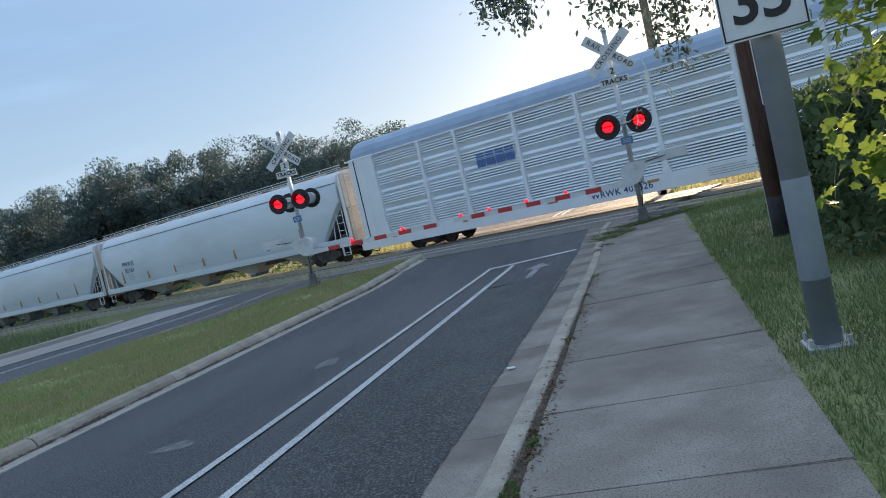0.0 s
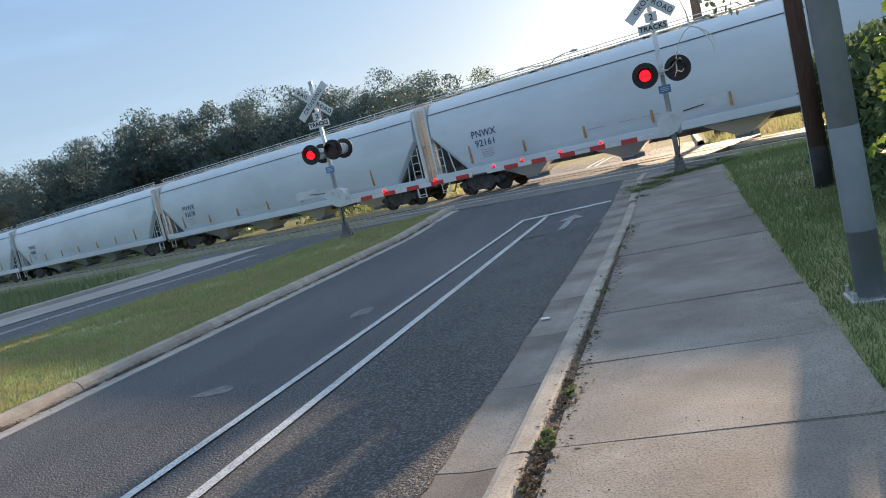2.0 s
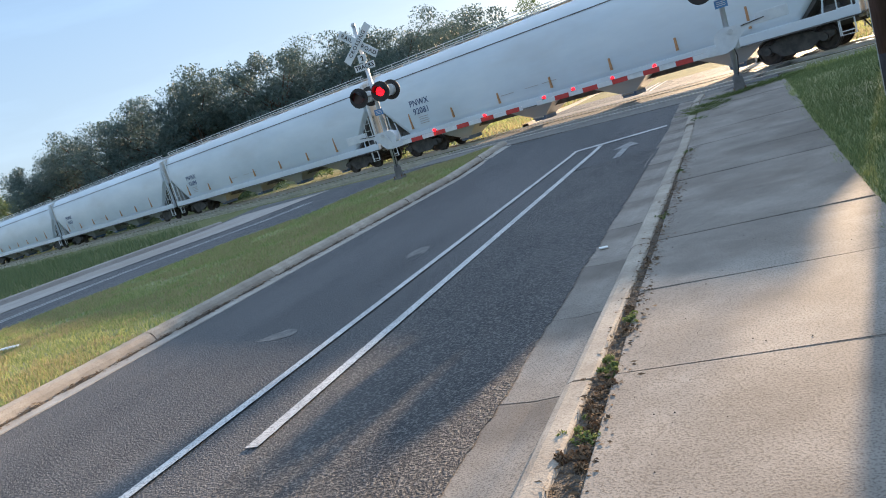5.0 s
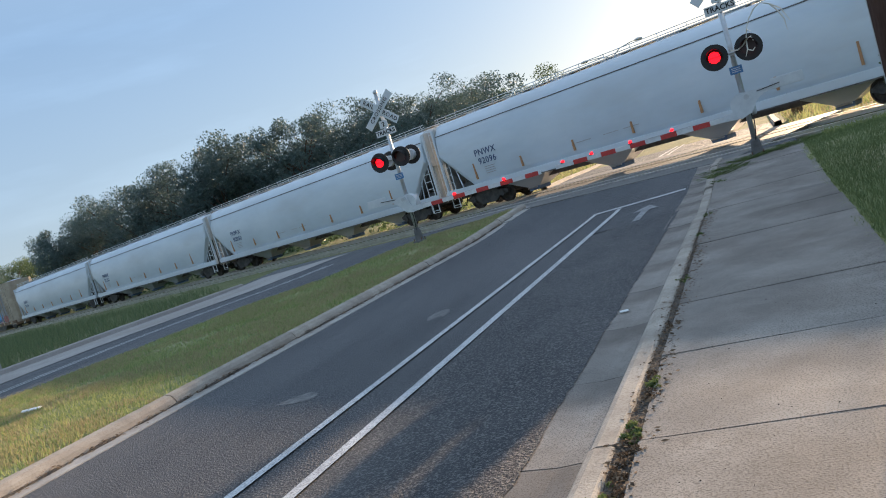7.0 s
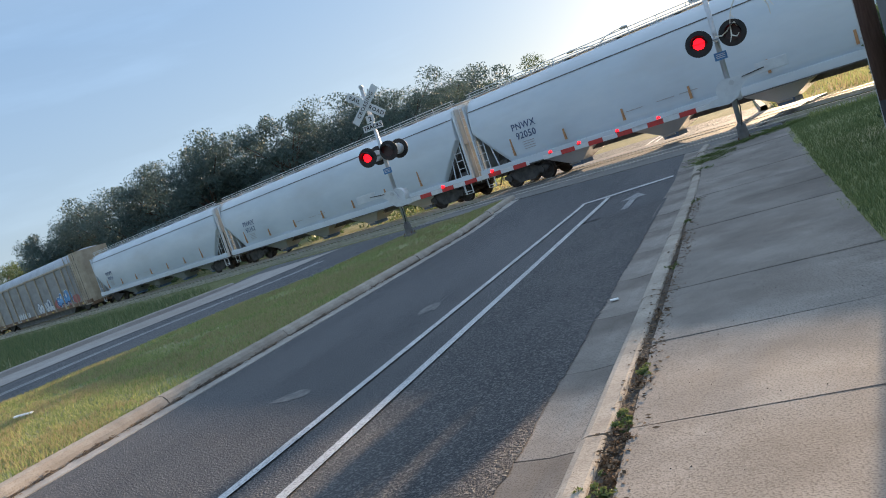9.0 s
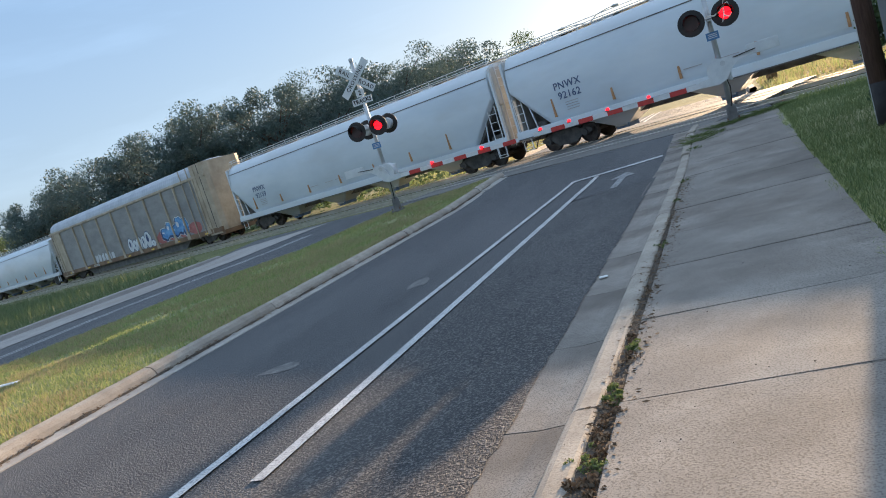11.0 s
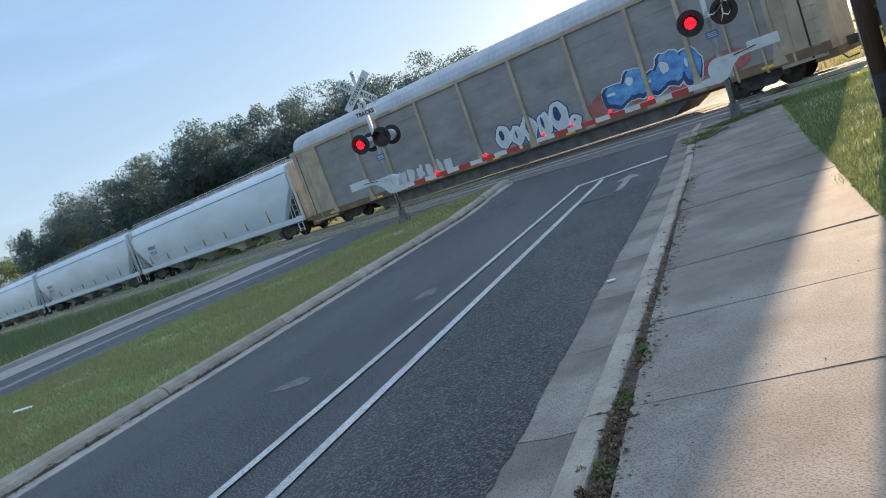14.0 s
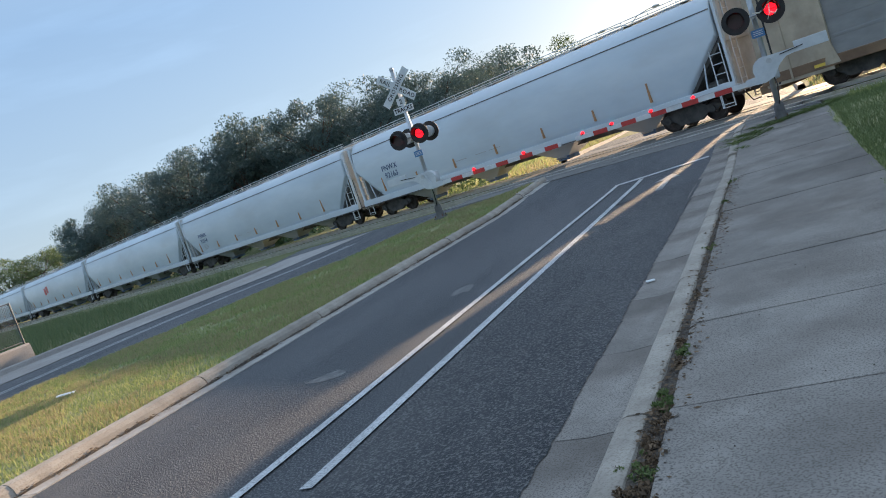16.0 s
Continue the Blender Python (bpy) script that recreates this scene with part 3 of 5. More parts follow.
def crossing_signal(m, flip, lamp_z, rear, arm_to, arm_lamps, plate_z):
    """A galvanised mast with crossbuck, count sign, two red lamps, gate mechanism and a lowered striped arm. flip 1: the arm lies towards -x."""
    t = thing("crossing_signal", m, "galvanised railroad crossing signal mast with crossbuck and lowered gate", "crossing signal", "crossing signals")
    part("mast", tubed([(0, 0, 0.0), (0, 0, 4.72)], [0.062, 0.057], 14), GALV, t, smooth=True)
    part("mast_cap", tubed([(0, 0, 4.70), (0, 0, 4.76), (0, 0, 4.79)], [0.07, 0.07, 0.03], 14), GALV, t)
    part("base", tube(boxed(-0.17, 0.17, -0.17, 0.17, -0.35, 0.03, bevel=0.02), [(0, 0, 0.02), (0, 0, 0.34), (0, 0, 0.42)], [0.13, 0.11, 0.065], 12), HOPPER_DARK, t, "flanged steel mast base")
    for k in range(4):
        bx, by = (0.125 if k % 2 else -0.125), (0.125 if k > 1 else -0.125)
        part("bolt", tubed([(bx, by, 0.03), (bx, by, 0.10)], 0.016, 6), RUST, t)
    for k, (ang, texts) in enumerate(((-41, (("RAIL", -0.39), ("ROAD", 0.39))), (41, (("CROSSING", 0.0),)))):
        y = -0.085 - 0.022 * k
        blade = part("crossbuck_blade", boxed(-0.68, 0.68, -0.006, 0.006, -0.12, 0.12, bevel=0.004), SIGN_WHITE, t, "white crossbuck blade with black letters")
        blade.matrix_basis = pose(0, y, 4.16, 0, -ang, 0)
        for text, tx in texts:
            words(text, 0.17, BLACK, pose(tx, -0.012, 0, 90, 0, 0), blade, "letters", 1.18, 0.001)
    two = part("count_sign", boxed(-0.14, 0.14, -0.006, 0.006, -0.11, 0.12, bevel=0.004), SIGN_WHITE, t, "white number plate sign")
    two.matrix_basis = pose(0, -0.075, 3.72)
    words("2", 0.2, BLACK, pose(0, -0.012, 0, 90, 0, 0), two, "letters", 1, 0.004)
    tr = part("tracks_sign", boxed(-0.34, 0.34, -0.006, 0.006, -0.10, 0.10, bevel=0.004), SIGN_WHITE, t, "white sign below the crossbuck")
    tr.matrix_basis = pose(0, -0.072, 3.48)
    words("TRACKS", 0.165, BLACK, pose(0, -0.012, 0, 90, 0, 0), tr, "letters", 1.05, 0.004)
    part("lamp_bracket", tube(tubed([(-0.36, -0.12, lamp_z), (0.36, -0.12, lamp_z)], 0.028, 10), [(0, -0.13, lamp_z), (0, 0.0, lamp_z)], 0.07, 10), GALV, t, "steel crossarm of the lamps")
    for x in (-0.372, 0.372):
        FLASH_MASKS.append((lamp_head(t, x, lamp_z, -0.33), x < 0))
    if rear:
        part("lamp_bracket", tubed([(-0.36, 0.16, lamp_z), (0.40, 0.16, lamp_z)], 0.028, 10), GALV, t)
        for x in (-0.34, 0.40):
            lamp_head(t, x, lamp_z, 0.36, False, -1)
    part("notice_plate", boxed(-0.14, 0.14, -0.082, -0.074, plate_z - 0.09, plate_z + 0.09), BLUE_PLATE, t, "small blue notice plate")
    for k in range(3):
        part("writing_line", boxed(-0.10, 0.10, -0.086, -0.082, plate_z + 0.035 - k * 0.04, plate_z + 0.05 - k * 0.04), SIGN_WHITE, t)
    # gate mechanism
    s = -flip
    case = part("gate_mechanism", boxed(-0.2, 0.2, 0.06, 0.46, 0.92, 1.42, bevel=0.04), ALU, t, "pale grey gate mechanism case")
    part("case_door", boxed(-0.16, 0.16, 0.04, 0.058, 0.96, 1.38, bevel=0.008), ALU, case)
    out = [(-0.52, -0.30), (-0.12, -0.33), (0.08, -0.26), (0.26, -0.02), (0.42, 0.10), (0.66, 0.13), (0.66, 0.23), (0.30, 0.23), (0.06, 0.24), (-0.05, 0.18), (-0.10, 0.0), (-0.16, -0.14), (-0.52, -0.16)]
    part("gate_bracket", prismed([(-s * a, 1.24 + b) for a, b in out], 1, -0.20, -0.15), ALU, t, "pale cast gate arm bracket")
    part("gate_bracket", prismed([(-s * a, 1.24 + b) for a, b in out], 1, 0.48, 0.52), ALU, t)
    part("pivot", disc(bmesh.new(), 0.06, -0.23, 0.54, 14, -s * 0.06, 1.36), GALV, t)
    part("counterweight", boxed(-s * 0.62, -s * 1.30, -0.19, -0.13, 1.36, 1.60, bevel=0.01), ALU, t, "flat grey counterweight plate")
    part("weight_rod", tubed([(-s * 0.3, -0.22, 1.42), (-s * 0.8, -0.22, 1.47)], 0.012, 6), BLACK, t)
    part("case_drum", disc(bmesh.new(), 0.27, -0.13, 0.06, 22, s * 0.05, 1.22), ALU, t, "round pale mechanism cover")
    part("cable", tubed([(0.05, -0.1, 1.1), (0.1, -0.16, 0.8), (0.06, -0.12, 0.5), (0.02, -0.08, 0.35)], 0.015, 6), BLACK, t)
    # the arm, in alternate red and white lengths
    a, b = Vector((s * 0.5, -0.17, 1.0)), Vector(arm_to)
    d = (b - a)
    q = Matrix.Translation(a) @ d.to_track_quat("X", "Z").to_matrix().to_4x4()
    arm = part("gate_arm", boxed(0, d.length, -0.014, 0.014, -0.058, 0.058, bevel=0.006), STRIPE_WHITE, t, "red and white striped gate arm")
    arm.matrix_basis = q
    k = 0.35
    while k < d.length - 0.2:
        part("red_stripe", boxed(k, min(k + 0.41, d.length), -0.017, 0.017, -0.06, 0.06), STRIPE_RED, arm)
        k += 0.82
    part("stay", tubed([(0.1, 0.02, 0.08), (d.length * 0.5, 0.02, 0.06)], 0.01, 6), GALV, arm)
    for f in arm_lamps:
        o = part("arm_lamp", disc(disc(bmesh.new(), 0.042, -0.06, -0.035, 14), 0.025, -0.035, 0.035, 10), LAMP_RED_ARM, arm, "small lit red arm lamp")
        o.matrix_basis = pose(f * d.length, 0, 0.10)
        part("arm_lamp_foot", boxed(f * d.length - 0.04, f * d.length + 0.04, -0.025, 0.025, 0.055, 0.075), BLACK, arm)
    return t


MAST_R, MAST_L = (-0.08, 20.8, 0.36), (-10.02, 22.8, 0.37)
crossing_signal(pose(*MAST_R), 1, 2.42, False, (-4.95, 1.0, 1.02), (0.28, 0.52, 0.76, 0.95), 2.02)
crossing_signal(pose(*MAST_L), -1, 2.63, True, (4.55, -0.95, 1.0), (0.30, 0.72), 2.08)
vine = thing("dry_vine", pose(0.28, 20.42, 2.82), "dry pale vine twigs tangled on a signal mast", "vine")
random.seed(5)
for path in ([(-0.36, 0.0, 0.0), (-0.22, -0.05, -0.04), (-0.1, -0.08, 0.02), (0.0, -0.1, 0.12), (0.06, -0.1, 0.34), (0.16, -0.08, 0.55), (0.30, -0.05, 0.72), (0.45, -0.02, 0.80), (0.62, 0, 0.72), (0.76, 0, 0.50), (0.84, 0, 0.30), (0.85, 0, 0.05)],
             [(0.62, 0, 0.72), (0.82, 0, 0.55), (0.95, 0, 0.22)], [(0.0, -0.1, 0.12), (-0.02, -0.2, -0.10), (-0.09, -0.22, -0.24)], [(-0.02, -0.2, -0.10), (0.08, -0.22, -0.16), (0.14, -0.22, -0.10)], [(0.06, -0.1, 0.34), (0.12, -0.14, 0.26)], [(0.45, -0.02, 0.80), (0.40, 0.0, 1.15), (0.30, 0.0, 1.5)], [(0.0, -0.1, 0.12), (0.1, -0.14, 0.16), (0.14, -0.15, 0.05)]):
    part("twig", tubed(path, [0.016] * (len(path) - 1) + [0.007], 5), TWIG, vine)

# ---- poles and signs ----
sp = thing("sign_pole", pose(1.235, 7.86, 0.15), "thick grey steel pole carrying a speed sign", "pole")
part("shaft", tubed([(0, 0, 0.02), (0, 0, 3.2), (0, 0, 6.5)], [0.108, 0.100, 0.09], 24), POLE_GREY, sp, smooth=True)
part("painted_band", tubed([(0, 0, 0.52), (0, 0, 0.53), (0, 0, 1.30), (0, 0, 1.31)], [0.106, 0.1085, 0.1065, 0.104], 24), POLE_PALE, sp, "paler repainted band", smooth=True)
part("base_plate", boxed(-0.17, 0.17, -0.17, 0.17, -0.03, 0.025, bevel=0.01), GALV, sp, "steel base plate")
for k in range(4):
    bx, by = (0.135 if k % 2 else -0.135), (0.135 if k > 1 else -0.135)
    part("anchor_bolt", tubed([(bx, by, 0.02), (bx, by, 0.085)], 0.018, 6), GALV, sp)
part("conduit", tubed([(-0.105, 0.02, 1.9), (-0.108, 0.02, 2.6)], 0.008, 6), GALV, sp)
sg = thing("speed_sign", pose(1.225, 7.72, 2.92), "white speed sign with black number on pole", "road sign")
plate = part("plate", boxed(-0.305, 0.305, -0.004, 0.004, -0.385, 0.385, bevel=0.003), SIGN_WHITE, sg)
for x0, x1, z0, z1 in ((-0.295, 0.295, -0.372, -0.36), (-0.295, 0.295, 0.36, 0.372), (-0.295, -0.283, -0.36, 0.36), (0.283, 0.295, -0.36, 0.36)):
    part("border", boxed(x0, x1, -0.007, -0.004, z0, z1), BLACK, sg)
words("35", 0.46, BLACK, pose(0, -0.006, -0.12, 90, 0, 0), sg, "number", 0.95, 0.008)
for z in (-0.25, 0.25):
    part("strap", tubed([(0.107 * math.sin(a), 0.14 + 0.107 * math.cos(a), z) for a in span(0, 2 * math.pi, 20)], 0.012, 6), GALV, sg)

up = thing("utility_pole", pose(2.06, 14.8, 0.18), "red-brown wooden utility pole with black tarred foot", "utility pole", "utility poles")
part("shaft", tubed([(0, 0, 0.6), (0, 0, 5), (0, 0, 10)], [0.138, 0.125, 0.105], 18), POLE_WOOD, up, smooth=True)
part("tarred_foot", tubed([(0, 0, -0.2), (0, 0, 0.62)], [0.142, 0.1395], 18), POLE_TAR, up, "black tarred pole foot", smooth=True)
part("ground_wire", tubed([(-0.14, -0.02, 0.0), (-0.128, -0.02, 5.0), (-0.11, -0.02, 9.8)], 0.01, 6), GALV, up)


def far_pole(x, y, z, h, r, arms):
    p = thing("utility_pole", pose(x, y, z), "weathered wooden utility pole beyond the tracks", "utility pole", "utility poles")
    part("shaft", tubed([(0, 0, 0), (0, 0, h)], [r, r * 0.75], 12), POLE_FAR, p, smooth=True)
    for k in range(arms):
        zz = h - 0.4 - k * 1.0
        part("crossarm", boxed(-1.1, 1.1, -0.08, 0.04, zz - 0.06, zz + 0.06), POLE_FAR, p)
        for x in (-1.0, -0.5, 0.5, 1.0):
            part("insulator", tubed([(x, 0, zz + 0.06), (x, 0, zz + 0.2)], [0.04, 0.03], 6), SIGN_WHITE, p)
    return p


far_pole(1.8, 41.6, 0.05, 12.5, 0.25, 0)
far_pole(-3.2, 112, 0.05, 12.4, 0.16, 2)
far_pole(-6.2, 128, 0.05, 12.6, 0.16, 1)

lp = thing("street_lamp", pose(-10.1, 72.0, 0.05), "grey double-arm street lamp beyond the tracks", "street lamp")
part("post", tubed([(0, 0, 0), (0, 0, 8.35)], [0.12, 0.07], 12), GALV, lp)
for s, h1 in ((-1, 0.35), (1, 0.75)):
    part("arm", tubed([(0, 0, 8.2), (s * 0.8, 0, 8.2 + h1 * 0.75), (s * 1.8, 0, 8.2 + h1), (s * 2.2, 0, 8.22 + h1)], [0.05, 0.045, 0.035, 0.03], 8), GALV, lp)
    part("lamp_head", tubed([(s * 2.15, 0, 8.22 + h1), (s * 2.4, 0, 8.24 + h1), (s * 2.85, 0, 8.22 + h1)], [0.06, 0.13, 0.08], 8), GALV, lp, "flat lamp head")

# ---- fence on a low wall ----
fw = thing("barrier_wall", pose(-25.0, 18.95, 0), "low stained concrete wall beside the tall grass", "wall")
part("wall_block", prismed([(-0.3, -0.1), (-0.22, 0.62), (-0.16, 0.68), (0.14, 0.68), (0.2, 0.62), (0.26, -0.1)], 1, -7.0, 0.0), CONCRETE_OLD, fw)
fe = thing("chain_link_fence", pose(-25.0, 18.9, 0.68), "dark chain-link fence panel on a concrete wall", "fence")
for y in (0.0, -2.4, -4.8):
    part("post", tubed([(0, y, 0), (0, y, 1.52)], 0.03, 8), WIRE, fe)
for z in (0.08, 1.5):
    part("rail", tubed([(0, -6.9, z), (0, 0, z)], 0.022, 8), WIRE, fe)
bm = bmesh.new()
for k in range(-20, 62):
    y0 = -k * 0.11
    for sgn in (1, -1):
        a, b = (y0, 0.08), (y0 - 1.42, 1.5)
        if sgn < 0:
            a, b = (y0 - 1.42, 0.08), (y0, 1.5)
        pts = []
        for t in span(0, 1, 24):
            y, z = a[0] + (b[0] - a[0]) * t, a[1] + (b[1] - a[1]) * t
            if -6.9 <= y <= 0:
                pts.append((0.004 * sgn, y, z))
        if len(pts) > 1:
            tube(bm, [pts[0], pts[-1]], 0.006, 3, False)
part("wire_mesh", bm, WIRE, fe, "woven wire mesh")

# ---- railway cars ----
def wheelset(parent, x):
    bm = bmesh.new()
    for s in (-1, 1):
        prof = [(0.0, 0.70), (0.12, 0.71), (0.16, 0.745), (0.36, 0.735), (0.38, 0.69), (0.455, 0.685), (0.455, 0.715), (0.422, 0.725), (0.415, 0.82), (0.38, 0.825), (0.35, 0.775), (0.17, 0.80), (0.14, 0.84), (0.0, 0.84)]
        rings = [[bm.verts.new((r * math.cos(t), s * y, r * math.sin(t))) for t in (2 * math.pi * k / 24 for k in range(24))] if r > 0 else None for r, y in prof]
        for r0, r1 in zip(rings, rings[1:]):
            if r0 and r1:
                for k in range(24):
                    bm.faces.new((r0[k], r0[(k + 1) % 24], r1[(k + 1) % 24], r1[k]))
        bm.faces.new(rings[1])
        bm.faces.new(rings[-2])
    tube(bm, [(0, -1.05, 0), (0, 1.05, 0)], 0.085, 12)
    bmesh.ops.recalc_face_normals(bm, faces=bm.faces[:])
    o = part("wheelset", bm, WHEEL_MAT, parent, "dark steel wheelset")
    o.location = (x, 0, 0.42)
    return o


def truck(parent, x):
    frame_out = [(-1.22, 0.46), (-1.22, 0.58), (-1.0, 0.66), (-0.72, 0.64), (-0.5, 0.78), (0.5, 0.78), (0.72, 0.64), (1.0, 0.66), (1.22, 0.58), (1.22, 0.46), (1.0, 0.36), (0.72, 0.40), (0.42, 0.18), (-0.42, 0.18), (-0.72, 0.40), (-1.0, 0.36)]
    bm = bmesh.new()
    for s in (-1, 1):
        prism(bm, frame_out, 1, s * 0.95, s * 1.09)
        for k in (-0.18, 0.0, 0.18):
            tube(bm, [(k, s * 1.02, 0.22), (k, s * 1.02, 0.62)], 0.075, 8)
        for k in (-0.89, 0.89):
            disc(bm, 0.13, s * 1.0, s * 1.16, 12, k, 0.46)
    box(bm, -0.22, 0.22, -1.0, 1.0, 0.42, 0.72, 0.03)
    t = part("truck", bm, TRUCK_MAT, parent, "grimy cast steel truck")
    t.location = (x, 0, 0)
    return t, [wheelset(t, -0.89), wheelset(t, 0.89)]


HOP_L, RACK_L = 22.25, 29.3
HOP_SECTION = [(4.40, 0.0), (4.38, 0.55), (4.30, 0.98), (4.12, 1.22), (3.85, 1.37), (3.45, 1.46), (2.95, 1.50), (2.35, 1.49), (1.75, 1.44), (1.30, 1.38), (1.12, 1.35)]


def half_width(z):
    for (z0, y0), (z1, y1) in zip(HOP_SECTION, HOP_SECTION[1:]):
        if z >= z1:
            return y0 + (y1 - y0) * (z0 - z) / (z0 - z1)
    return 1.35


def ladder(bm, x, y, z0, z1, w, along_x=True, step=0.36):
    for s in (-w / 2, w / 2):
        a = (x + s, y) if along_x else (x, y + s)
        tube(bm, [(*a, z0), (*a, z1)], 0.022, 6)
    z = z0 + 0.12
    while z < z1:
        p = ((x - w / 2, y, z), (x + w / 2, y, z)) if along_x else ((x, y - w / 2, z), (x, y + w / 2, z))
        tube(bm, p, 0.016, 5)
        z += step
    return bm


def hopper_car():
    L = HOP_L
    c = thing("hopper_car", Matrix(), "light grey covered hopper rail car with dusty ends tinted by bounce light", "rail car", "covered hopper cars")
    # shell: rounded section, with slope sheets cutting the lower corners
    bm = bmesh.new()
    xs = [0.50, 0.54, 0.9, 1.3, 1.7, 2.1, 2.25, 2.6, 4.0] + span(5, L - 5, 12) + [L - 4.0, L - 2.6, L - 2.25, L - 2.1, L - 1.7, L - 1.3, L - 0.9, L - 0.54, L - 0.50]
    rows = []
    for x in xs:
        e = min(x, L - x)
        low = max(1.12, 2.85 - (e - 0.55) * 1.12) if e > 0.55 else 2.85
        shrink = 0.97 if e < 0.52 else 1.0
        zs = [z for z, _ in HOP_SECTION if z > 3.9] + span(3.85, low, 10)
        ring = [(half_width(z) * shrink if i else 0.0, z) for i, z in enumerate(zs)]
        ring[-1] = (ring[-1][0], zs[-1])
        full = [(-y, z) for y, z in ring[::-1]] + ring[1:]
        rows.append([bm.verts.new((x, y, z)) for y, z in full])
    for r0, r1 in zip(rows, rows[1:]):
        for k in range(len(r0) - 1):
            bm.faces.new((r0[k], r1[k], r1[k + 1], r0[k + 1]))
        bm.faces.new((r0[-1], r1[-1], r1[0], r0[0]))
    for r, rev in ((rows[0], False), (rows[-1], True)):
        bm.faces.new(r[::-1] if rev else r)
    bmesh.ops.recalc_face_normals(bm, faces=bm.faces[:])
    body = part("body", bm, HOPPER_MAT, c, smooth=True)
    body.data.polygons[len(body.data.polygons) - 1].use_smooth = body.data.polygons[len(body.data.polygons) - 2].use_smooth = False
    for s in (-1, 1):
        part("side_sill", boxed(0.28, L - 0.28, s * 1.30, s * 1.47, 0.88, 1.18, bevel=0.02), HOPPER_MAT, c, "pale side sill")
        part("sill_flange", boxed(0.28, L - 0.28, s * 1.32, s * 1.49, 0.84, 0.876), HOPPER_DARK, c)
        part("roof_seam", boxed(0.52, L - 0.52, s * 1.375, s * 1.395, 3.80, 3.84), HOPPER_DARK, c, "dark seam below the roof")
        bm = bmesh.new()
        for z in (4.50, 4.62):
            tube(bm, [(0.4, s * 0.95, z), (L - 0.4, s * 0.95, z)], 0.016, 5)
        for k in range(19):
            x = 0.6 + k * (L - 1.2) / 18
            tube(bm, [(x, s * 0.95, 4.28), (x, s * 0.95, 4.62)], 0.014, 5)
        part("roof_rail", bm, SIGN_WHITE, c, "thin white roof rail")
        for k, x in enumerate((2.4, 5.1, 7.85, 10.6, 13.4, 16.1, 18.7)):
            part("reflector", boxed(x - 0.04, x + 0.04, s * 1.385, s * 1.47, 1.36, 2.2 if k in (0, 6) else 1.82), ORANGE, c, "orange reflector strip")
    part("running_board", boxed(0.3, L - 0.3, -0.42, 0.42, 4.46, 4.50), GALV, c, "grated roof walk")
    for k in range(8):
        x = 2.4 + k * (L - 4.8) / 7
        part("roof_hatch", boxed(x - 0.5, x + 0.5, -0.36, 0.36, 4.38, 4.455, bevel=0.02), HOPPER_MAT, c)
    # ends: cream end sheet between two corner posts, frame and ladders below it
    for e, d in ((0.0, 1), (L, -1)):
        part("end_sheet", boxed(e + d * 0.26, e + d * 0.48, -1.28, 1.28, 2.55, 4.2, bevel=0.05), HOPPER_END_WARM, c, "dusty end sheet with warm bounce light in its cream colour")
        slope = [(e + d * 0.46, 2.88), (e + d * 2.15, 1.14), (e + d * 2.0, 1.07), (e + d * 0.46, 2.7)]
        part("shear_plate", prismed([(e + d * 0.44, 0.95), (e + d * 2.0, 0.95), (e + d * 2.0, 1.1), (e + d * 0.5, 2.66), (e + d * 0.44, 2.66)], 1, -0.03, 0.03), HOPPER_DARK, c, "grimy upright web plate")
        part("brake_reservoir", tubed([(e + d * 0.95, -0.75, 1.2), (e + d * 1.0, -0.75, 1.2), (e + d * 1.5, -0.75, 1.2), (e + d * 1.55, -0.75, 1.2)], [0.1, 0.17, 0.17, 0.1], 12), HOPPER_DARK, c, "round brake air reservoir")
        part("end_panel", boxed(e + d * 0.33, e + d * 0.44, -1.12, 1.12, 0.75, 2.56, bevel=0.02), HOPPER_END_WARM, c, "dusty lower end panel with warm bounce light in its colour")
        part("slope_sheet", prismed(slope, 1, -1.18, 1.18), HOPPER_DARK, c, "grimy sloping end sheet")
        for s in (-1, 1):
            part("corner_post", boxed(e + d * 0.30, e + d * 0.40, s * 1.26, s * 1.40, 0.86, 4.15, bevel=0.012), HOPPER_MAT, c, "grey corner post")
            part("brace", tubed([(e + d * 1.35, s * 1.36, 1.17), (e + d * 1.2, s * 1.38, 2.1)], 0.03, 6), HOPPER_MAT, c)
            bm = ladder(bmesh.new(), e + d * 0.70, s * 1.43, 0.35, 2.6, 0.42)
            part("ladder", bm, SIGN_WHITE, c, "white grab ladder")
            part("step_stirrup", tubed([(e + d * 0.5, s * 1.45, 0.88), (e + d * 0.5, s * 1.45, 0.36), (e + d * 0.95, s * 1.45, 0.36), (e + d * 0.95, s * 1.45, 0.88)], 0.018, 5), SIGN_WHITE, c)
        part("end_ladder", ladder(bmesh.new(), e + d * 0.24, -0.75, 0.7, 4.3, 0.45, False), SIGN_WHITE, c, "white end ladder")
        part("end_platform", boxed(e + d * 0.2, e + d * 1.5, -1.3, 1.3, 0.86, 0.92), HOPPER_DARK, c)
        part("coupler", boxed(e - d * 0.02, e + d * 1.2, -0.13, 0.13, 0.62, 0.9, bevel=0.03), TRUCK_MAT, c, "grimy coupler")
        part("brake_hose", tubed([(e + d * 0.5, -0.35, 0.66), (e + d * 0.3, -0.38, 0.3), (e + d * 0.02, -0.3, 0.32)], 0.025, 6), BLACK, c)
    part("centre_sill", boxed(0.6, L - 0.6, -0.3, 0.3, 0.62, 1.12), HOPPER_DARK, c)
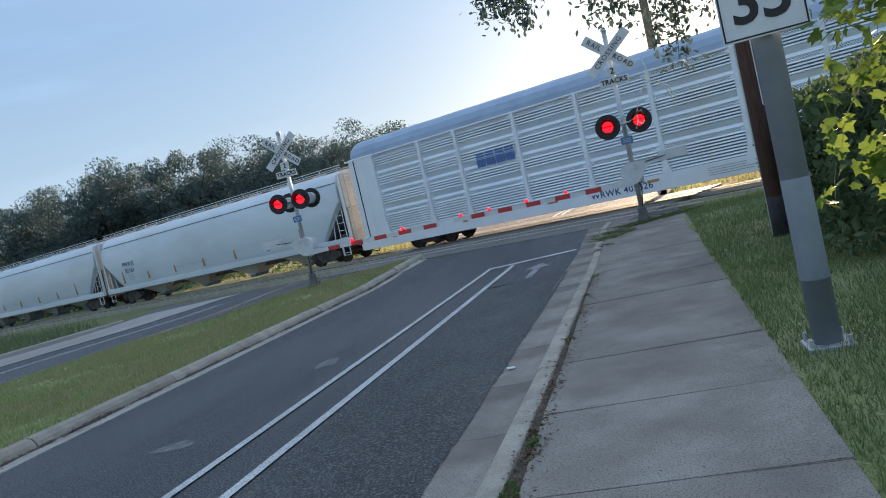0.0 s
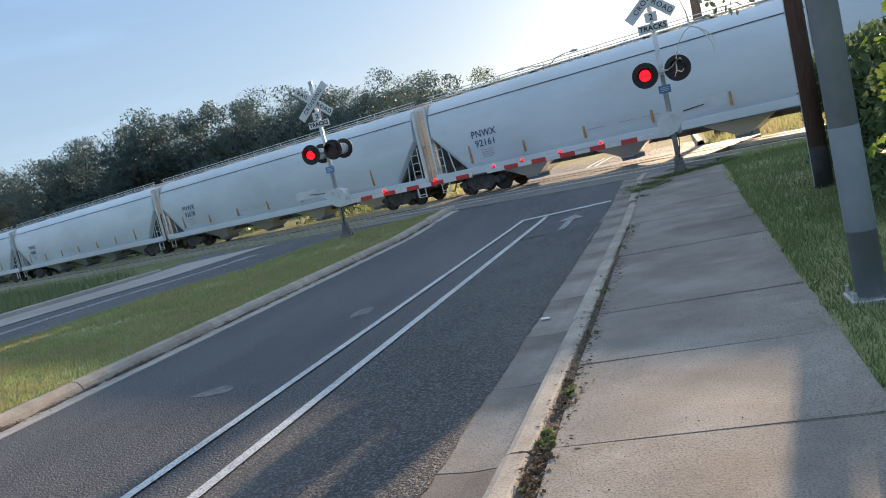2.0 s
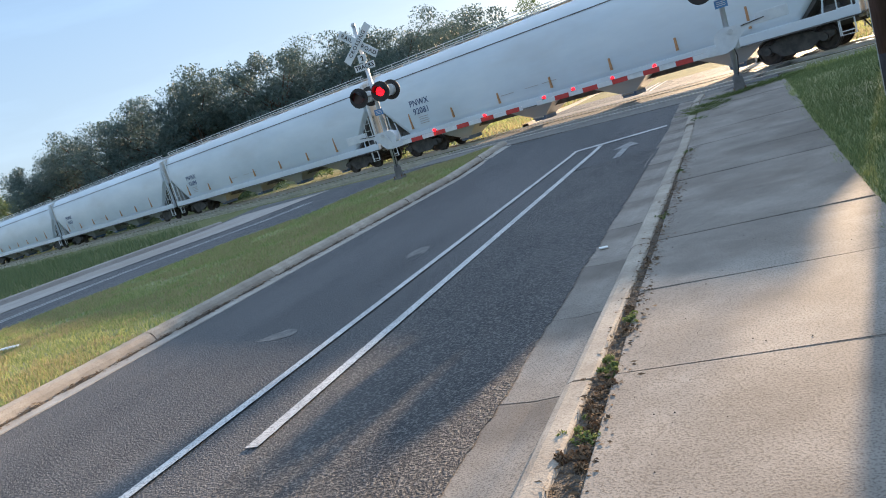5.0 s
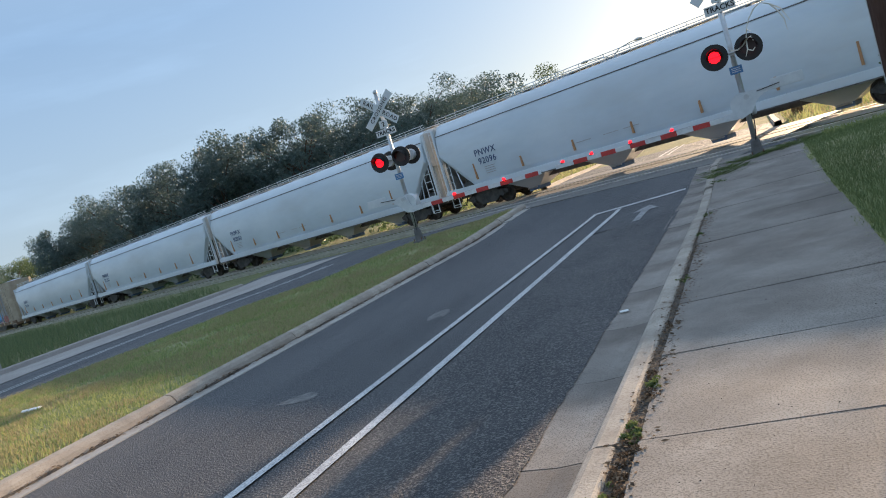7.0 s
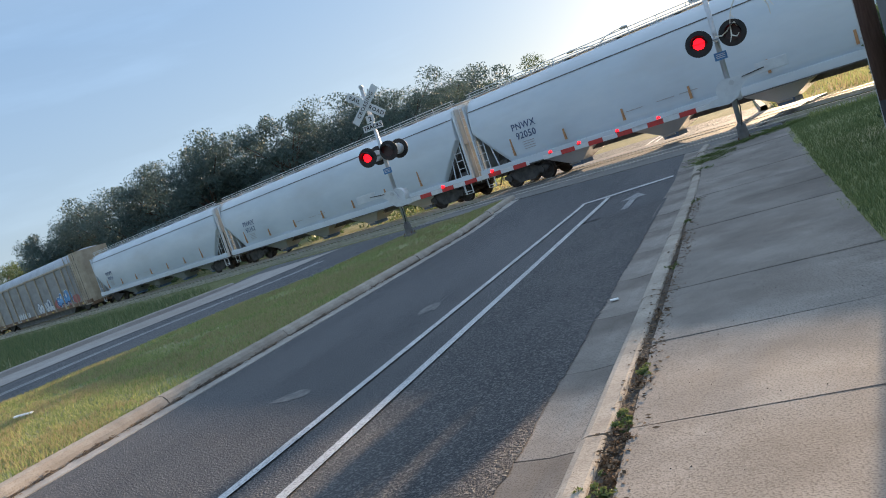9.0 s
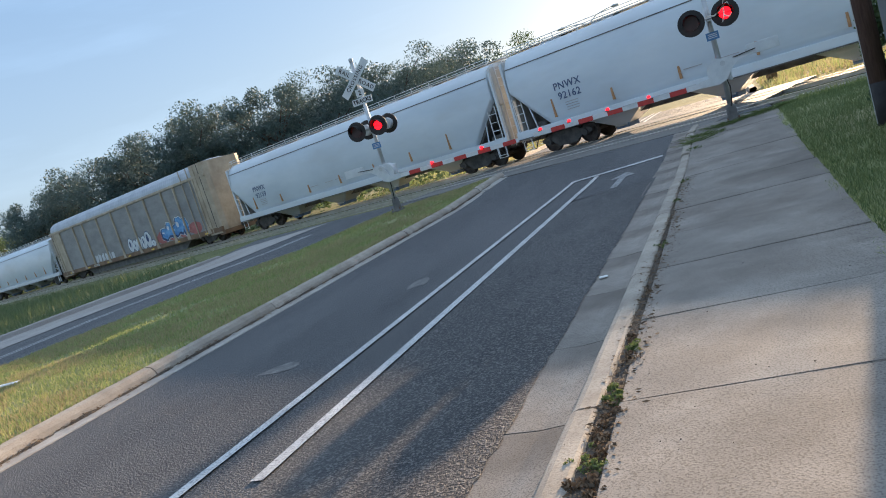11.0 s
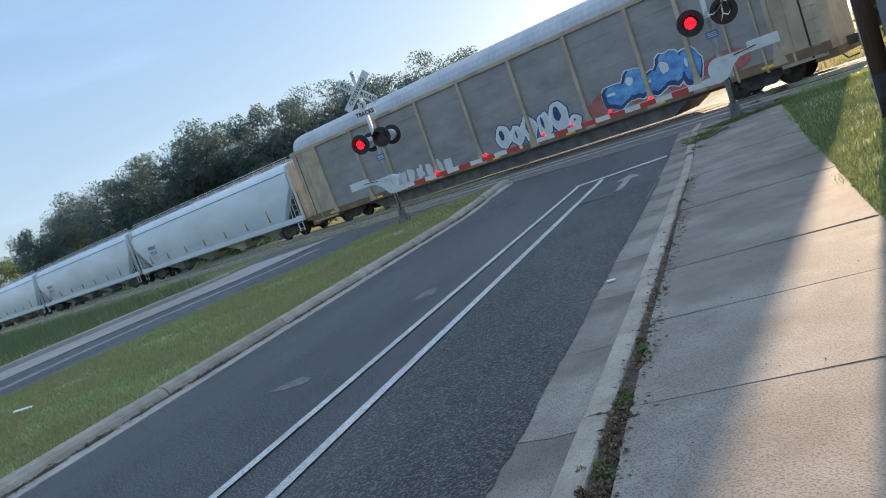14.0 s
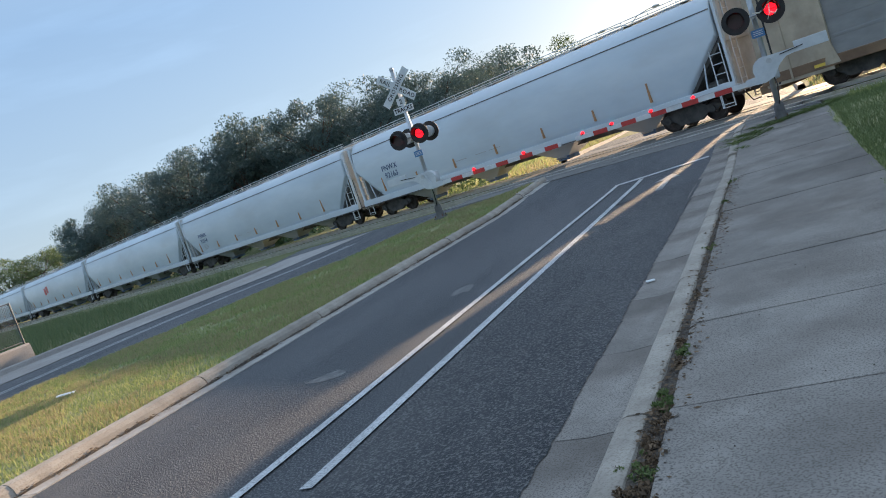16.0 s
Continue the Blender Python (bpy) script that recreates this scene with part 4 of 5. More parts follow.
    # four discharge bays
    for k in range(4):
        x = 4.6 + k * 4.35
        bm = bmesh.new()
        top = [bm.verts.new((x + a, b, 1.16)) for a, b in ((-1.75, -1.28), (1.75, -1.28), (1.75, 1.28), (-1.75, 1.28))]
        bot = [bm.verts.new((x + a, b, 0.32)) for a, b in ((-0.3, -0.4), (0.3, -0.4), (0.3, 0.4), (-0.3, 0.4))]
        for i in range(4):
            bm.faces.new((top[i], top[(i + 1) % 4], bot[(i + 1) % 4], bot[i]))
        bm.faces.new(bot)
        part("discharge_bay", bm, HOPPER_MAT, c, "sloping discharge bay")
        part("outlet_gate", boxed(x - 0.3, x + 0.3, -0.42, 0.42, 0.16, 0.33, bevel=0.02), GATE_BLUE, c, "blue outlet gate")
        part("gate_rod", tubed([(x - 0.26, -0.55, 0.3), (x + 0.26, -0.55, 0.3)], 0.035, 8), GALV, c)
    wheels = []
    for x in (2.4, L - 2.4):
        wheels += truck(c, x)[1]
    return c, wheels


def hopper_marks(car, number):
    for text, z in (("PNWX", 2.50), (number, 2.10)):
        if text:
            words(text, 0.40, LETTER_BLUE, pose(3.3, -half_width(z) - 0.012, z, 90, 0, 0), car, "lettering", 1.08, 0.004)
    for k in range(4):
        part("small_print", boxed(3.0, 3.6 - 0.04 * (k % 2), -half_width(1.85 - k * 0.1) - 0.008, -half_width(1.85 - k * 0.1) + 0.01, 1.80 - k * 0.1, 1.83 - k * 0.1), PRINT_FAINT, car)
    for x in (8.0, 9.3, 10.2):
        part("small_print", boxed(x, x + 0.7, -half_width(1.7) - 0.008, -half_width(1.7) + 0.01, 1.63, 1.655), PRINT_FAINT, car)


POSTS = {"white": (2.1, 4.8, 6.75, 9.6, 12.35, 15.2, 18.1, 20.8, 22.75, 25.55), "brown": (2.75, 5.85, 7.85, 10.75, 13.55, 16.5, 19.3, 22.05, 23.9, 26.7)}


def auto_rack(kind):
    """A closed three-level rack car. kind: white or brown."""
    white = kind == "white"
    L = RACK_L if white else RACK_L - 0.6
    RACK_POSTS = POSTS[kind]
    c = thing("auto_rack_car", Matrix(), "white slatted auto rack rail car with blue-grey roof" if white else "weathered dark brown auto rack rail car with graffiti", "rail car", "auto rack cars")
    skin, post_mat, end_mat, sill_mat = (WHITE_PANEL, WHITE_STEEL, WHITE_STEEL, WHITE_STEEL) if white else (BROWN_PANEL, TAN_PAINT, TAN_PAINT, BROWN_SILL)
    part("core", boxed(0.6, L - 0.6, -1.40, 1.40, 0.8, 4.5), GAP_DARK if white else BROWN_PANEL, c, "dark inner shell")
    for s in (-1, 1):
        part("side_sill", boxed(0.45, L - 0.45, s * 1.36, s * 1.53, 0.40 if white else 0.66, 0.98, bevel=0.02), sill_mat, c, "deep side sill")
        part("top_chord", boxed(0.45, L - 0.45, s * 1.38, s * 1.53, 4.53 if white else 4.42, 4.60, bevel=0.02), post_mat, c)
        for i, (x0, x1) in enumerate(zip(RACK_POSTS, RACK_POSTS[1:])):
            bm = bmesh.new()
            prof = [(1.40, 4.54 if white else 4.42)]
            if white:
                z = 4.52
                for g in range(4):
                    prof += [(1.45, z), (1.45, z - 0.10)]
                    z -= 0.11
                    for q in range(4 if g < 3 else 8):
                        prof += [(1.400, z), (1.448, z - 0.008), (1.488, z - 0.064), (1.480, z - 0.078), (1.400, z - 0.082)]
                        z -= 0.105
                    if g < 3:
                        prof += [(1.405, z), (1.488, z - 0.01), (1.412, z - 0.19), (1.462, z - 0.31), (1.405, z - 0.325)]
                        z -= 0.335
            else:
                for g in (2, 1, 0):
                    b = 0.90 + g * 1.17
                    w = 1.450 + 0.004 * (g % 2)
                    prof += [(w, b + 1.165), (w, b + 0.70), (1.458, b + 0.69), (1.458, b + 0.61), (w, b + 0.60), (w, b + 0.006), (1.446, b)]
            prof.append((1.40, 0.88))
            prism(bm, [(s * a, b) for a, b in prof], 0, x0, x1)
            part("side_panel", bm, skin, c, "slatted side panel" if white else "dull brown ribbed panel")
        if white:
            for i, (x0, x1) in enumerate(zip(RACK_POSTS, RACK_POSTS[1:])):
                bm = bmesh.new()
                for g in range(4):
                    zc = 4.47 - g * 0.865
                    for r in range(2):
                        for q in range(int((x1 - x0 - 0.3) / 0.085)):
                            x = x0 + 0.16 + q * 0.085 + 0.04 * r
                            vs = [bm.verts.new((x + a, s * 1.4515, zc + r * 0.045 - 0.022 + b)) for a, b in ((-0.022, -0.013), (0.022, -0.013), (0.022, 0.013), (-0.022, 0.013))]
                            bm.faces.new(vs)
                tagged(part("perforation", bm, GAP_DARK, c, "rows of small dark holes"), kind="stuff")
        for x in RACK_POSTS:
            bm = boxed(x - 0.075, x + 0.075, s * 1.40, s * 1.56, 0.86, 4.54 if white else 4.45, bevel=0.012)
            prism(bm, [(x - 0.24, 0.72), (x + 0.24, 0.72), (x + 0.08, 1.35), (x - 0.08, 1.35)], 1, s * 1.50, s * 1.55)
            part("side_post", bm, post_mat, c, "vertical side post")
        for k in range(7):
            x = 2.4 + k * (L - 4.8) / 6
            part("reflector", boxed(x - 0.22, x + 0.22, s * 1.525, s * 1.545, 0.74, 0.84), YELLOW if not white else ORANGE, c, "yellow reflector strip")
    # roof
    bm = bmesh.new()
    arc = [(1.50, 4.55), (1.47, 4.80), (1.36, 5.05), (1.12, 5.24), (0.75, 5.36), (0.3, 5.41)]
    full = [(-y, z) for y, z in arc] + [(y, z) for y, z in arc[::-1]]
    xs = [0.75, 0.95] + span(1.0, L - 1.0, 180 if not white else 24) + [L - 0.95, L - 0.75]
    rows = []
    for i, x in enumerate(xs):
        e = min(x, L - x)
        k = 0.90 if e < 0.8 else (0.97 if e < 0.98 else 1.0)
        lift = (0.018 if i % 2 else -0.012) if not white else (0.008 if i % 2 else 0)
        rows.append([bm.verts.new((x, y * (k + lift * 0.5), 4.55 + (z - 4.55) * k + lift)) for y, z in full])
    for r0, r1 in zip(rows, rows[1:]):
        for k in range(len(full) - 1):
            bm.faces.new((r0[k], r1[k], r1[k + 1], r0[k + 1]))
    bm.faces.new(rows[0][::-1])
    bm.faces.new(rows[-1])
    bmesh.ops.recalc_face_normals(bm, faces=bm.faces[:])
    part("roof", bm, RACK_ROOF if white else GALV_ROOF, c, "blue-grey curved roof" if white else "ribbed galvanised curved roof")
    # ends: folded doors with rounded corners
    for e, d in ((0.0, 1), (L, -1)):
        q = RACK_POSTS[0] if d > 0 else L - RACK_POSTS[-1]
        lip = 0.45 if white else 0.32
        out = [(e + d * lip, -1.1), (e + d * (lip + 0.17), -1.42), (e + d * (lip + 0.4), -1.51), (e + d * q, -1.51), (e + d * q, 1.51), (e + d * (lip + 0.4), 1.51), (e + d * (lip + 0.17), 1.42), (e + d * lip, 1.1)]
        top = 4.62 if white or d > 0 else 5.30
        part("end_door", prismed(out, 2, 0.55, top), end_mat, c, "plain end door section")
        for s in (-1, 1):
            part("door_seam", boxed(e + d * 0.98, e + d * 1.04, s * 1.50, s * 1.519, 0.6, top - 0.02), GAP_DARK, c, "dark door seam")
            for r in (1.42,) if d > 0 else (1.5, 2.4, 3.4):
                part("door_rib", boxed(e + d * r, e + d * (r + 0.07), s * 1.50, s * 1.545, 0.6, top - 0.05), end_mat, c)
            for k in range(7):
                z = 0.95 + k * 0.42
                part("rung", tubed([(e + d * 0.55, s * 1.50, z), (e + d * 0.92, s * 1.56, z)], 0.014, 5), post_mat, c)
        part("end_beam", boxed(e + d * 0.3, e + d * 1.0, -1.45, 1.45, 0.42, 0.7, bevel=0.02), sill_mat, c)
        part("coupler", boxed(e - d * 0.02, e + d * 1.2, -0.14, 0.14, 0.6, 0.9, bevel=0.03), TRUCK_MAT, c, "grimy coupler")
        part("brake_hose", tubed([(e + d * 0.6, -0.35, 0.55), (e + d * 0.35, -0.4, 0.22), (e + d * 0.02, -0.32, 0.26)], 0.028, 6), BLACK, c)
    part("underframe", boxed(1.0, L - 1.0, -0.9, 0.9, 0.55, 0.82), HOPPER_DARK, c)
    # belly made deep and dark so that it also fills in the shade underneath
    part("centre_sill", prismed([(5.0, 0.8), (6.2, 0.48 if white else 0.14), (L - 6.2, 0.48 if white else 0.14), (L - 5.0, 0.8)], 1, -1.2, 1.2), HOPPER_DARK, c, "dark underframe belly, deepened to stand in for the shade below")
    wheels = []
    for x in (4.0, L - 4.0) if white else (3.4, L - 2.9):
        wheels += truck(c, x)[1]
    return c, wheels


def blob(bm, cx, cz, w, h, y, seed):
    """An uneven rounded patch on a wall that faces -y."""
    vs = []
    for k in range(20):
        t = 2 * math.pi * k / 20
        r = 1 + 0.28 * noise.noise((math.cos(t) * 1.6, math.sin(t) * 1.6, seed * 3.1))
        vs.append(bm.verts.new((cx + w * r * math.cos(t), y, cz + h * r * math.sin(t))))
    bm.faces.new(vs[::-1])


def graffiti(car):
    """Sprayed shapes along the lower side, as plain rounded patches."""
    y = -1.466
    def glyph(cx, cz, w, h, seed, grow, yy):
        """Overlapping rounded strokes that suggest a sprayed character."""
        r = random.Random(seed)
        bm = bmesh.new()
        for q in range(3):
            ang = (0, r.uniform(-0.5, 0.5), 1.57 + r.uniform(-0.5, 0.5))[q]
            ox, oz = (-0.55 + r.uniform(-0.1, 0.2), r.uniform(0.1, 0.5), 0.0)[q] * w, (0.0, r.uniform(-0.2, 0.2), r.uniform(-0.5, 0.6) * h)[q]
            lw, lh = w * 0.42 + grow, (h if q < 2 else w * 0.9) * r.uniform(0.8, 1.05) + grow
            vs = []
            for k in range(16):
                t = 2 * math.pi * k / 16
                px = lw * math.copysign(abs(math.cos(t)) ** 0.6, math.cos(t))
                pz = lh * math.copysign(abs(math.sin(t)) ** 0.6, math.sin(t))
                vs.append(bm.verts.new((cx + ox + px * math.cos(ang) - pz * math.sin(ang), yy - q * 0.0008, cz + oz + px * math.sin(ang) + pz * math.cos(ang))))
            bm.faces.new(vs[::-1])
        return bm

    def row(x, z, count, step, w, h, coats, label):
        for k in range(count):
            for j, (mt, grow) in enumerate(coats):
                part("sprayed_patch", glyph(x + k * step, z + 0.05 * math.sin(k * 2.3), w, h, k + int(x), grow, y - 0.004 * j), mt, car, label)

    for k in range(4):
        bm = bmesh.new()
        blob(bm, 20.2 + 1.6 * k, 1.38, 0.85, 0.42, y, k * 1.3)
        part("sprayed_patch", bm, SPRAY_RED, car, "dull red sprayed patch")
    row(8.4, 1.22, 6, 0.62, 0.26, 0.34, ((ALU, 0.02),), "faded pale sprayed shape")
    def bubbles(x, z, shapes, coats, label):
        for k, (dx, dz, w, h) in enumerate(shapes):
            for j, (mt, grow, ox, oz) in enumerate(coats):
                bm = bmesh.new()
                blob(bm, x + dx + ox * w, z + dz + oz * h, max(0.05, w + grow), max(0.05, h + grow), y - 0.0035 * j - 0.0006 * k, k * 1.7 + (j > 2) * 5.3 + x)
                part("sprayed_patch", bm, mt, car, label)

    bubbles(15.0, 1.48, ((0.0, 0.05, 0.42, 0.52), (0.75, -0.1, 0.34, 0.44), (1.45, 0.02, 0.40, 0.56), (2.2, -0.02, 0.36, 0.54), (3.0, 0.12, 0.46, 0.60), (3.7, -0.28, 0.3, 0.26)),
            ((SPRAY_NAVY, 0.05, 0, 0), (SPRAY_WHITE, 0.0, 0, 0), (ALU, -0.1, 0.05, -0.1), (SPRAY_NAVY, -0.29, -0.1, 0.15)), "white sprayed bubble shape")
    bubbles(20.7, 1.62, ((0.0, -0.1, 0.62, 0.50), (0.85, 0.12, 0.60, 0.60), (1.6, -0.1, 0.52, 0.48), (2.3, 0.15, 0.62, 0.66), (3.1, 0.05, 0.50, 0.62)),
            ((SPRAY_WHITE, 0.05, 0, 0), (SPRAY_NAVY, 0.0, 0, 0), (SPRAY_BLUE, -0.10, 0.12, 0.12), (SPRAY_WHITE, -0.44, -0.25, 0.3)), "blue sprayed bubble shape with white rim")


def logo(car, x, z, h, mat, bars):
    """A maker's mark as plain blocks."""
    for x0, x1, z0, z1 in bars:
        part("logo_block", boxed(x + x0 * h, x + x1 * h, -1.482, -1.46, z + z0 * h, z + z1 * h), mat, car)


CARS, WHEELS = [], []
rack, w = auto_rack("white")
CARS.append((rack, 0, 0, 0.0))
WHEELS += w
BLOCKS = ((0, 0.7, 0, 1), (0.8, 1.5, 0, 1), (1.6, 2.3, 0, 1), (2.4, 3.1, 0, 1))
logo(rack, 7.55, 2.80, 0.58, LOGO_BLUE, BLOCKS)
words("WRWK 405826", 0.34, LETTER_BLUE, pose(13.4, -1.538, 0.67, 90, 0, 0), rack, "lettering", 1.1, 0.006)
for k in range(4):
    part("small_print", boxed(16.6, 18.3 - 0.2 * (k % 2), -1.5405, -1.53, 0.80 - k * 0.08, 0.822 - k * 0.08), PRINT_FAINT, rack)
master, w = hopper_car()
WHEELS += w
bare = copy_thing(master, Matrix())
NUMBERS = {1: "92161", 2: "92078", 3: "92081", 4: "92096", 5: "92050", 6: "92162", 7: "92159", 8: "92163", 9: "92154"}
first = True
for i in range(1, 15):
    if i == 8:
        brown, w2 = auto_rack("brown")
        WHEELS += w2
        graffiti(brown)
        words("BS 71032", 0.26, SPRAY_WHITE, pose(8.0, -1.538, 0.82, 90, 0, 0), brown, "lettering", 1.1, 0.004)
        CARS.append((brown, 7, 1, 0.15))
    car = master if first else copy_thing(bare, Matrix())
    first = False
    if i in NUMBERS:
        hopper_marks(car, NUMBERS[i])
    elif i == 11 or i == 12:
        for x0, z0 in ((8.0, 2.3), (8.8, 2.45)):
            part("logo_block", boxed(x0, x0 + 0.55, -1.52, -1.46, z0, z0 + 0.75), LOGO_RED, car, "red maker's mark")
    CARS.append((car, i, 1 if i > 7 else 0, 0.0))
for o in bare.children_recursive:
    bpy.data.objects.remove(o)
bpy.data.objects.remove(bare)

# ---- vegetation ----
def mesh_from(verts, faces, material):
    me = bpy.data.meshes.new("mesh")
    me.from_pydata(verts, [], faces)
    me.materials.append(material)
    return me


def leaf_cloud(rng, centres, per, leaf, spread, squash=0.8):
    """Many small pointed leaf sprays around clump centres."""
    verts, faces = [], []
    for cx, cy, cz, r in centres:
        for _ in range(per):
            d = rng.normal(size=3)
            d /= np.linalg.norm(d)
            p = np.array((cx, cy, cz)) + d * r * (0.55 + 0.5 * rng.random()) * np.array((1, 1, squash)) * spread
            a = rng.normal(size=3)
            a /= np.linalg.norm(a)
            b = np.cross(a, rng.normal(size=3))
            b /= np.linalg.norm(b) + 1e-9
            s = leaf * (0.6 + 0.8 * rng.random())
            k = len(verts)
            verts += [tuple(p - a * s), tuple(p + b * s * 0.45), tuple(p + a * s), tuple(p - b * s * 0.45)]
            faces.append((k, k + 1, k + 2, k + 3))
    return verts, faces


def tree_meshes(seed, wide=1.0, sun_tint=False):
    """Trunk with limbs, and crown, of a tree one metre high to be scaled; leaves stay small."""
    rng = np.random.default_rng(seed)
    bm = bmesh.new()
    tube(bm, [(0, 0, 0), (0.01, 0.0, 0.15), (0.0, 0.01, 0.35), (0.015, 0, 0.6)], [0.028, 0.02, 0.016, 0.008], 8)
    centres = []
    n_limb = 9
    for k in range(n_limb):
        a = 2 * math.pi * (k + rng.random() * 0.6) / n_limb
        z0 = 0.14 + 0.40 * rng.random()
        reach = (0.20 + 0.16 * rng.random()) * wide
        z1 = min(0.86, z0 + 0.12 + 0.32 * rng.random())
        tip = (reach * math.cos(a), reach * math.sin(a), z1)
        tube(bm, [(0, 0, z0), (tip[0] * 0.5, tip[1] * 0.5, z0 + (z1 - z0) * 0.6), tip], [0.011, 0.007, 0.003], 6)
        for _ in range(6):
            o = rng.normal(size=3) * 0.075
            centres.append((tip[0] + o[0], tip[1] + o[1], tip[2] + o[2] * 0.9, 0.065 + 0.05 * rng.random()))
    for _ in range(26):
        a = 2 * math.pi * rng.random()
        z = 0.12 + 0.8 * rng.random() ** 0.9
        r = (0.34 * math.sqrt(max(0.0, 1 - ((z - 0.45) / 0.52) ** 2))) * (0.35 + 0.65 * rng.random()) * wide
        centres.append((r * math.cos(a), r * math.sin(a), z, 0.06 + 0.05 * rng.random()))
    top = max(c[2] + c[3] for c in centres)
    v, f = leaf_cloud(rng, centres, 185, 0.0092, 1.0)
    v = [(x, y, z / top) for x, y, z in v]
    return mesh_of(bm, BARK), mesh_from(v, f, OAK_LEAF_SUN_TINT if sun_tint else OAK_LEAF_HAZE_TINT)


# crowns with haze in the leaf colour, then crowns with sunlight in it
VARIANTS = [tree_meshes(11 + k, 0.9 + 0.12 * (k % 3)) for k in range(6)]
SUN_TINTED = [tree_meshes(41, 1.1, True), tree_meshes(42, 1.2, True)]
random.seed(3)


def plant_tree(az, el, dist, k, label="dark oak tree behind the railway, blue haze in its leaf colour", meshes=None, squat=1.0):
    a = radians(az)
    x, y = 0.12 + dist * math.sin(a), 1.58 + dist * math.cos(a)
    z = bed_z(x, y) - 0.1
    h = 1.82 + dist * math.tan(radians(el + 0.25)) - z
    t = thing("tree", Matrix.LocRotScale((x, y, z), Euler((0, 0, random.uniform(0, 6.28))), (h * squat, h * squat, h)), label, "tree", "trees behind the railway")
    trunk, crown = meshes or VARIANTS[k % 6]
    part("trunk", trunk, None, t)
    part("crown", crown, None, t)


for k, (az, el, d) in enumerate(((-49.6, 5.0, 112), (-47.5, 5.7, 110), (-45.7, 6.2, 106), (-43.9, 6.6, 100), (-42.2, 6.8, 98), (-40.3, 7.3, 94), (-38.3, 8.1, 90), (-36.6, 7.6, 92),
                                 (-34.0, 7.3, 88), (-32.4, 8.5, 84), (-30.2, 6.9, 92), (-28.9, 8.0, 84), (-26.6, 6.5, 94), (-25.0, 7.4, 88), (-23.3, 7.8, 84), (-21.6, 6.9, 90), (-20.0, 6.6, 98))):
    plant_tree(az, el, d, k)
for k, az in enumerate(range(-48, -17, 2)):
    plant_tree(az + random.uniform(-0.6, 0.6), 3.0 + random.uniform(0, 1.4) + (1.2 if -42 < az < -21 else 0), 96 + (22 if az < -42 else 0) + random.uniform(-4, 10), k + 3, squat=1.5)
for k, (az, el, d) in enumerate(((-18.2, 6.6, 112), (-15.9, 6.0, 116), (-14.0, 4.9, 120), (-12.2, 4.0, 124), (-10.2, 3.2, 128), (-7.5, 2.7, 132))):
    plant_tree(az, el, d, k, "sunlit yellow-green tree beyond the railway", SUN_TINTED[k % 2] if k % 3 else VARIANTS[k], 1.25)
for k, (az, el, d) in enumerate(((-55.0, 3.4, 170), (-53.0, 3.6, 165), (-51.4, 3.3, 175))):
    plant_tree(az, el, d, k, "hazy green tree in the distance", SUN_TINTED[k % 2], 1.3)

# dark undergrowth along the far side of the track
rng = np.random.default_rng(77)
cl = []
for k in range(420):
    s, n = rng.uniform(-150, -19), rng.uniform(4.5, 9.0)
    p = TRACK @ Vector((s, n, 0))
    cl.append((p.x, p.y, rng.uniform(0.2, 2.2), rng.uniform(0.5, 1.0)))
v, f = leaf_cloud(rng, cl, 60, 0.17, 1.0)
tagged(new("undergrowth", mesh_from(v, f, BUSH_LEAF)), "dark green undergrowth along the far side of the track", "undergrowth", kind="stuff")

# leafy thicket and hanging vine beside the pavement
rng = np.random.default_rng(8)
bush = thing("bush", pose(3.55, 11.6, 0.16), "dense dark green bush beside the lawn", "bush")
bm = bmesh.new()
for k in range(9):
    a = 2 * math.pi * k / 9
    tube(bm, [(0.15 * math.cos(a), 0.15 * math.sin(a), 0), (0.5 * math.cos(a), 0.6 * math.sin(a), 1.2), (0.8 * math.cos(a), 1.1 * math.sin(a), 2.0)], [0.04, 0.025, 0.01], 6)
part("stems", bm, BARK, bush)
cl = []
for k in range(95):
    z = 0.25 + 2.0 * rng.random()
    a = 2 * math.pi * rng.random()
    r = 1.3 * math.sqrt(rng.random())
    cl.append((r * math.cos(a), 1.8 * r * math.sin(a), z, 0.22 + 0.16 * rng.random()))
v, f = leaf_cloud(rng, cl, 95, 0.075, 1.0)
part("foliage", mesh_from(v, f, BUSH_LEAF), None, bush)

hedge = thing("bush", pose(3.3, 15.3, 0.18), "dark green hedge bush behind the wooden pole", "bush")
bm = bmesh.new()
for k in range(7):
    a = 2 * math.pi * k / 7
    tube(bm, [(0.12 * math.cos(a), 0.12 * math.sin(a), 0), (0.4 * math.cos(a), 0.4 * math.sin(a), 0.9), (0.7 * math.cos(a), 0.7 * math.sin(a), 1.8)], [0.04, 0.025, 0.01], 6)
part("stems", bm, BARK, hedge)
cl = []
for k in range(85):
    z = 0.2 + 1.7 * rng.random()
    a = 2 * math.pi * rng.random()
    r = 1.15 * math.sqrt(rng.random())
    cl.append((r * math.cos(a), r * math.sin(a), z, 0.22 + 0.16 * rng.random()))
v, f = leaf_cloud(rng, cl, 90, 0.075, 1.0)
part("foliage", mesh_from(v, f, BUSH_LEAF), None, hedge)


def lobed_leaf(size):
    """A broad leaf with five lobes, folded a little along its rib; stalk at the origin, tip towards +y."""
    out = [(0.0, 0.0), (0.30, -0.10), (0.52, 0.12), (0.36, 0.30), (0.58, 0.55), (0.34, 0.58), (0.22, 0.66), (0.0, 1.0)]
    right = [(x * size, y * size, 0.22 * x * size) for x, y in out]
    left = [(-x * size, y * size, 0.22 * x * size) for x, y in out]
    return right, left


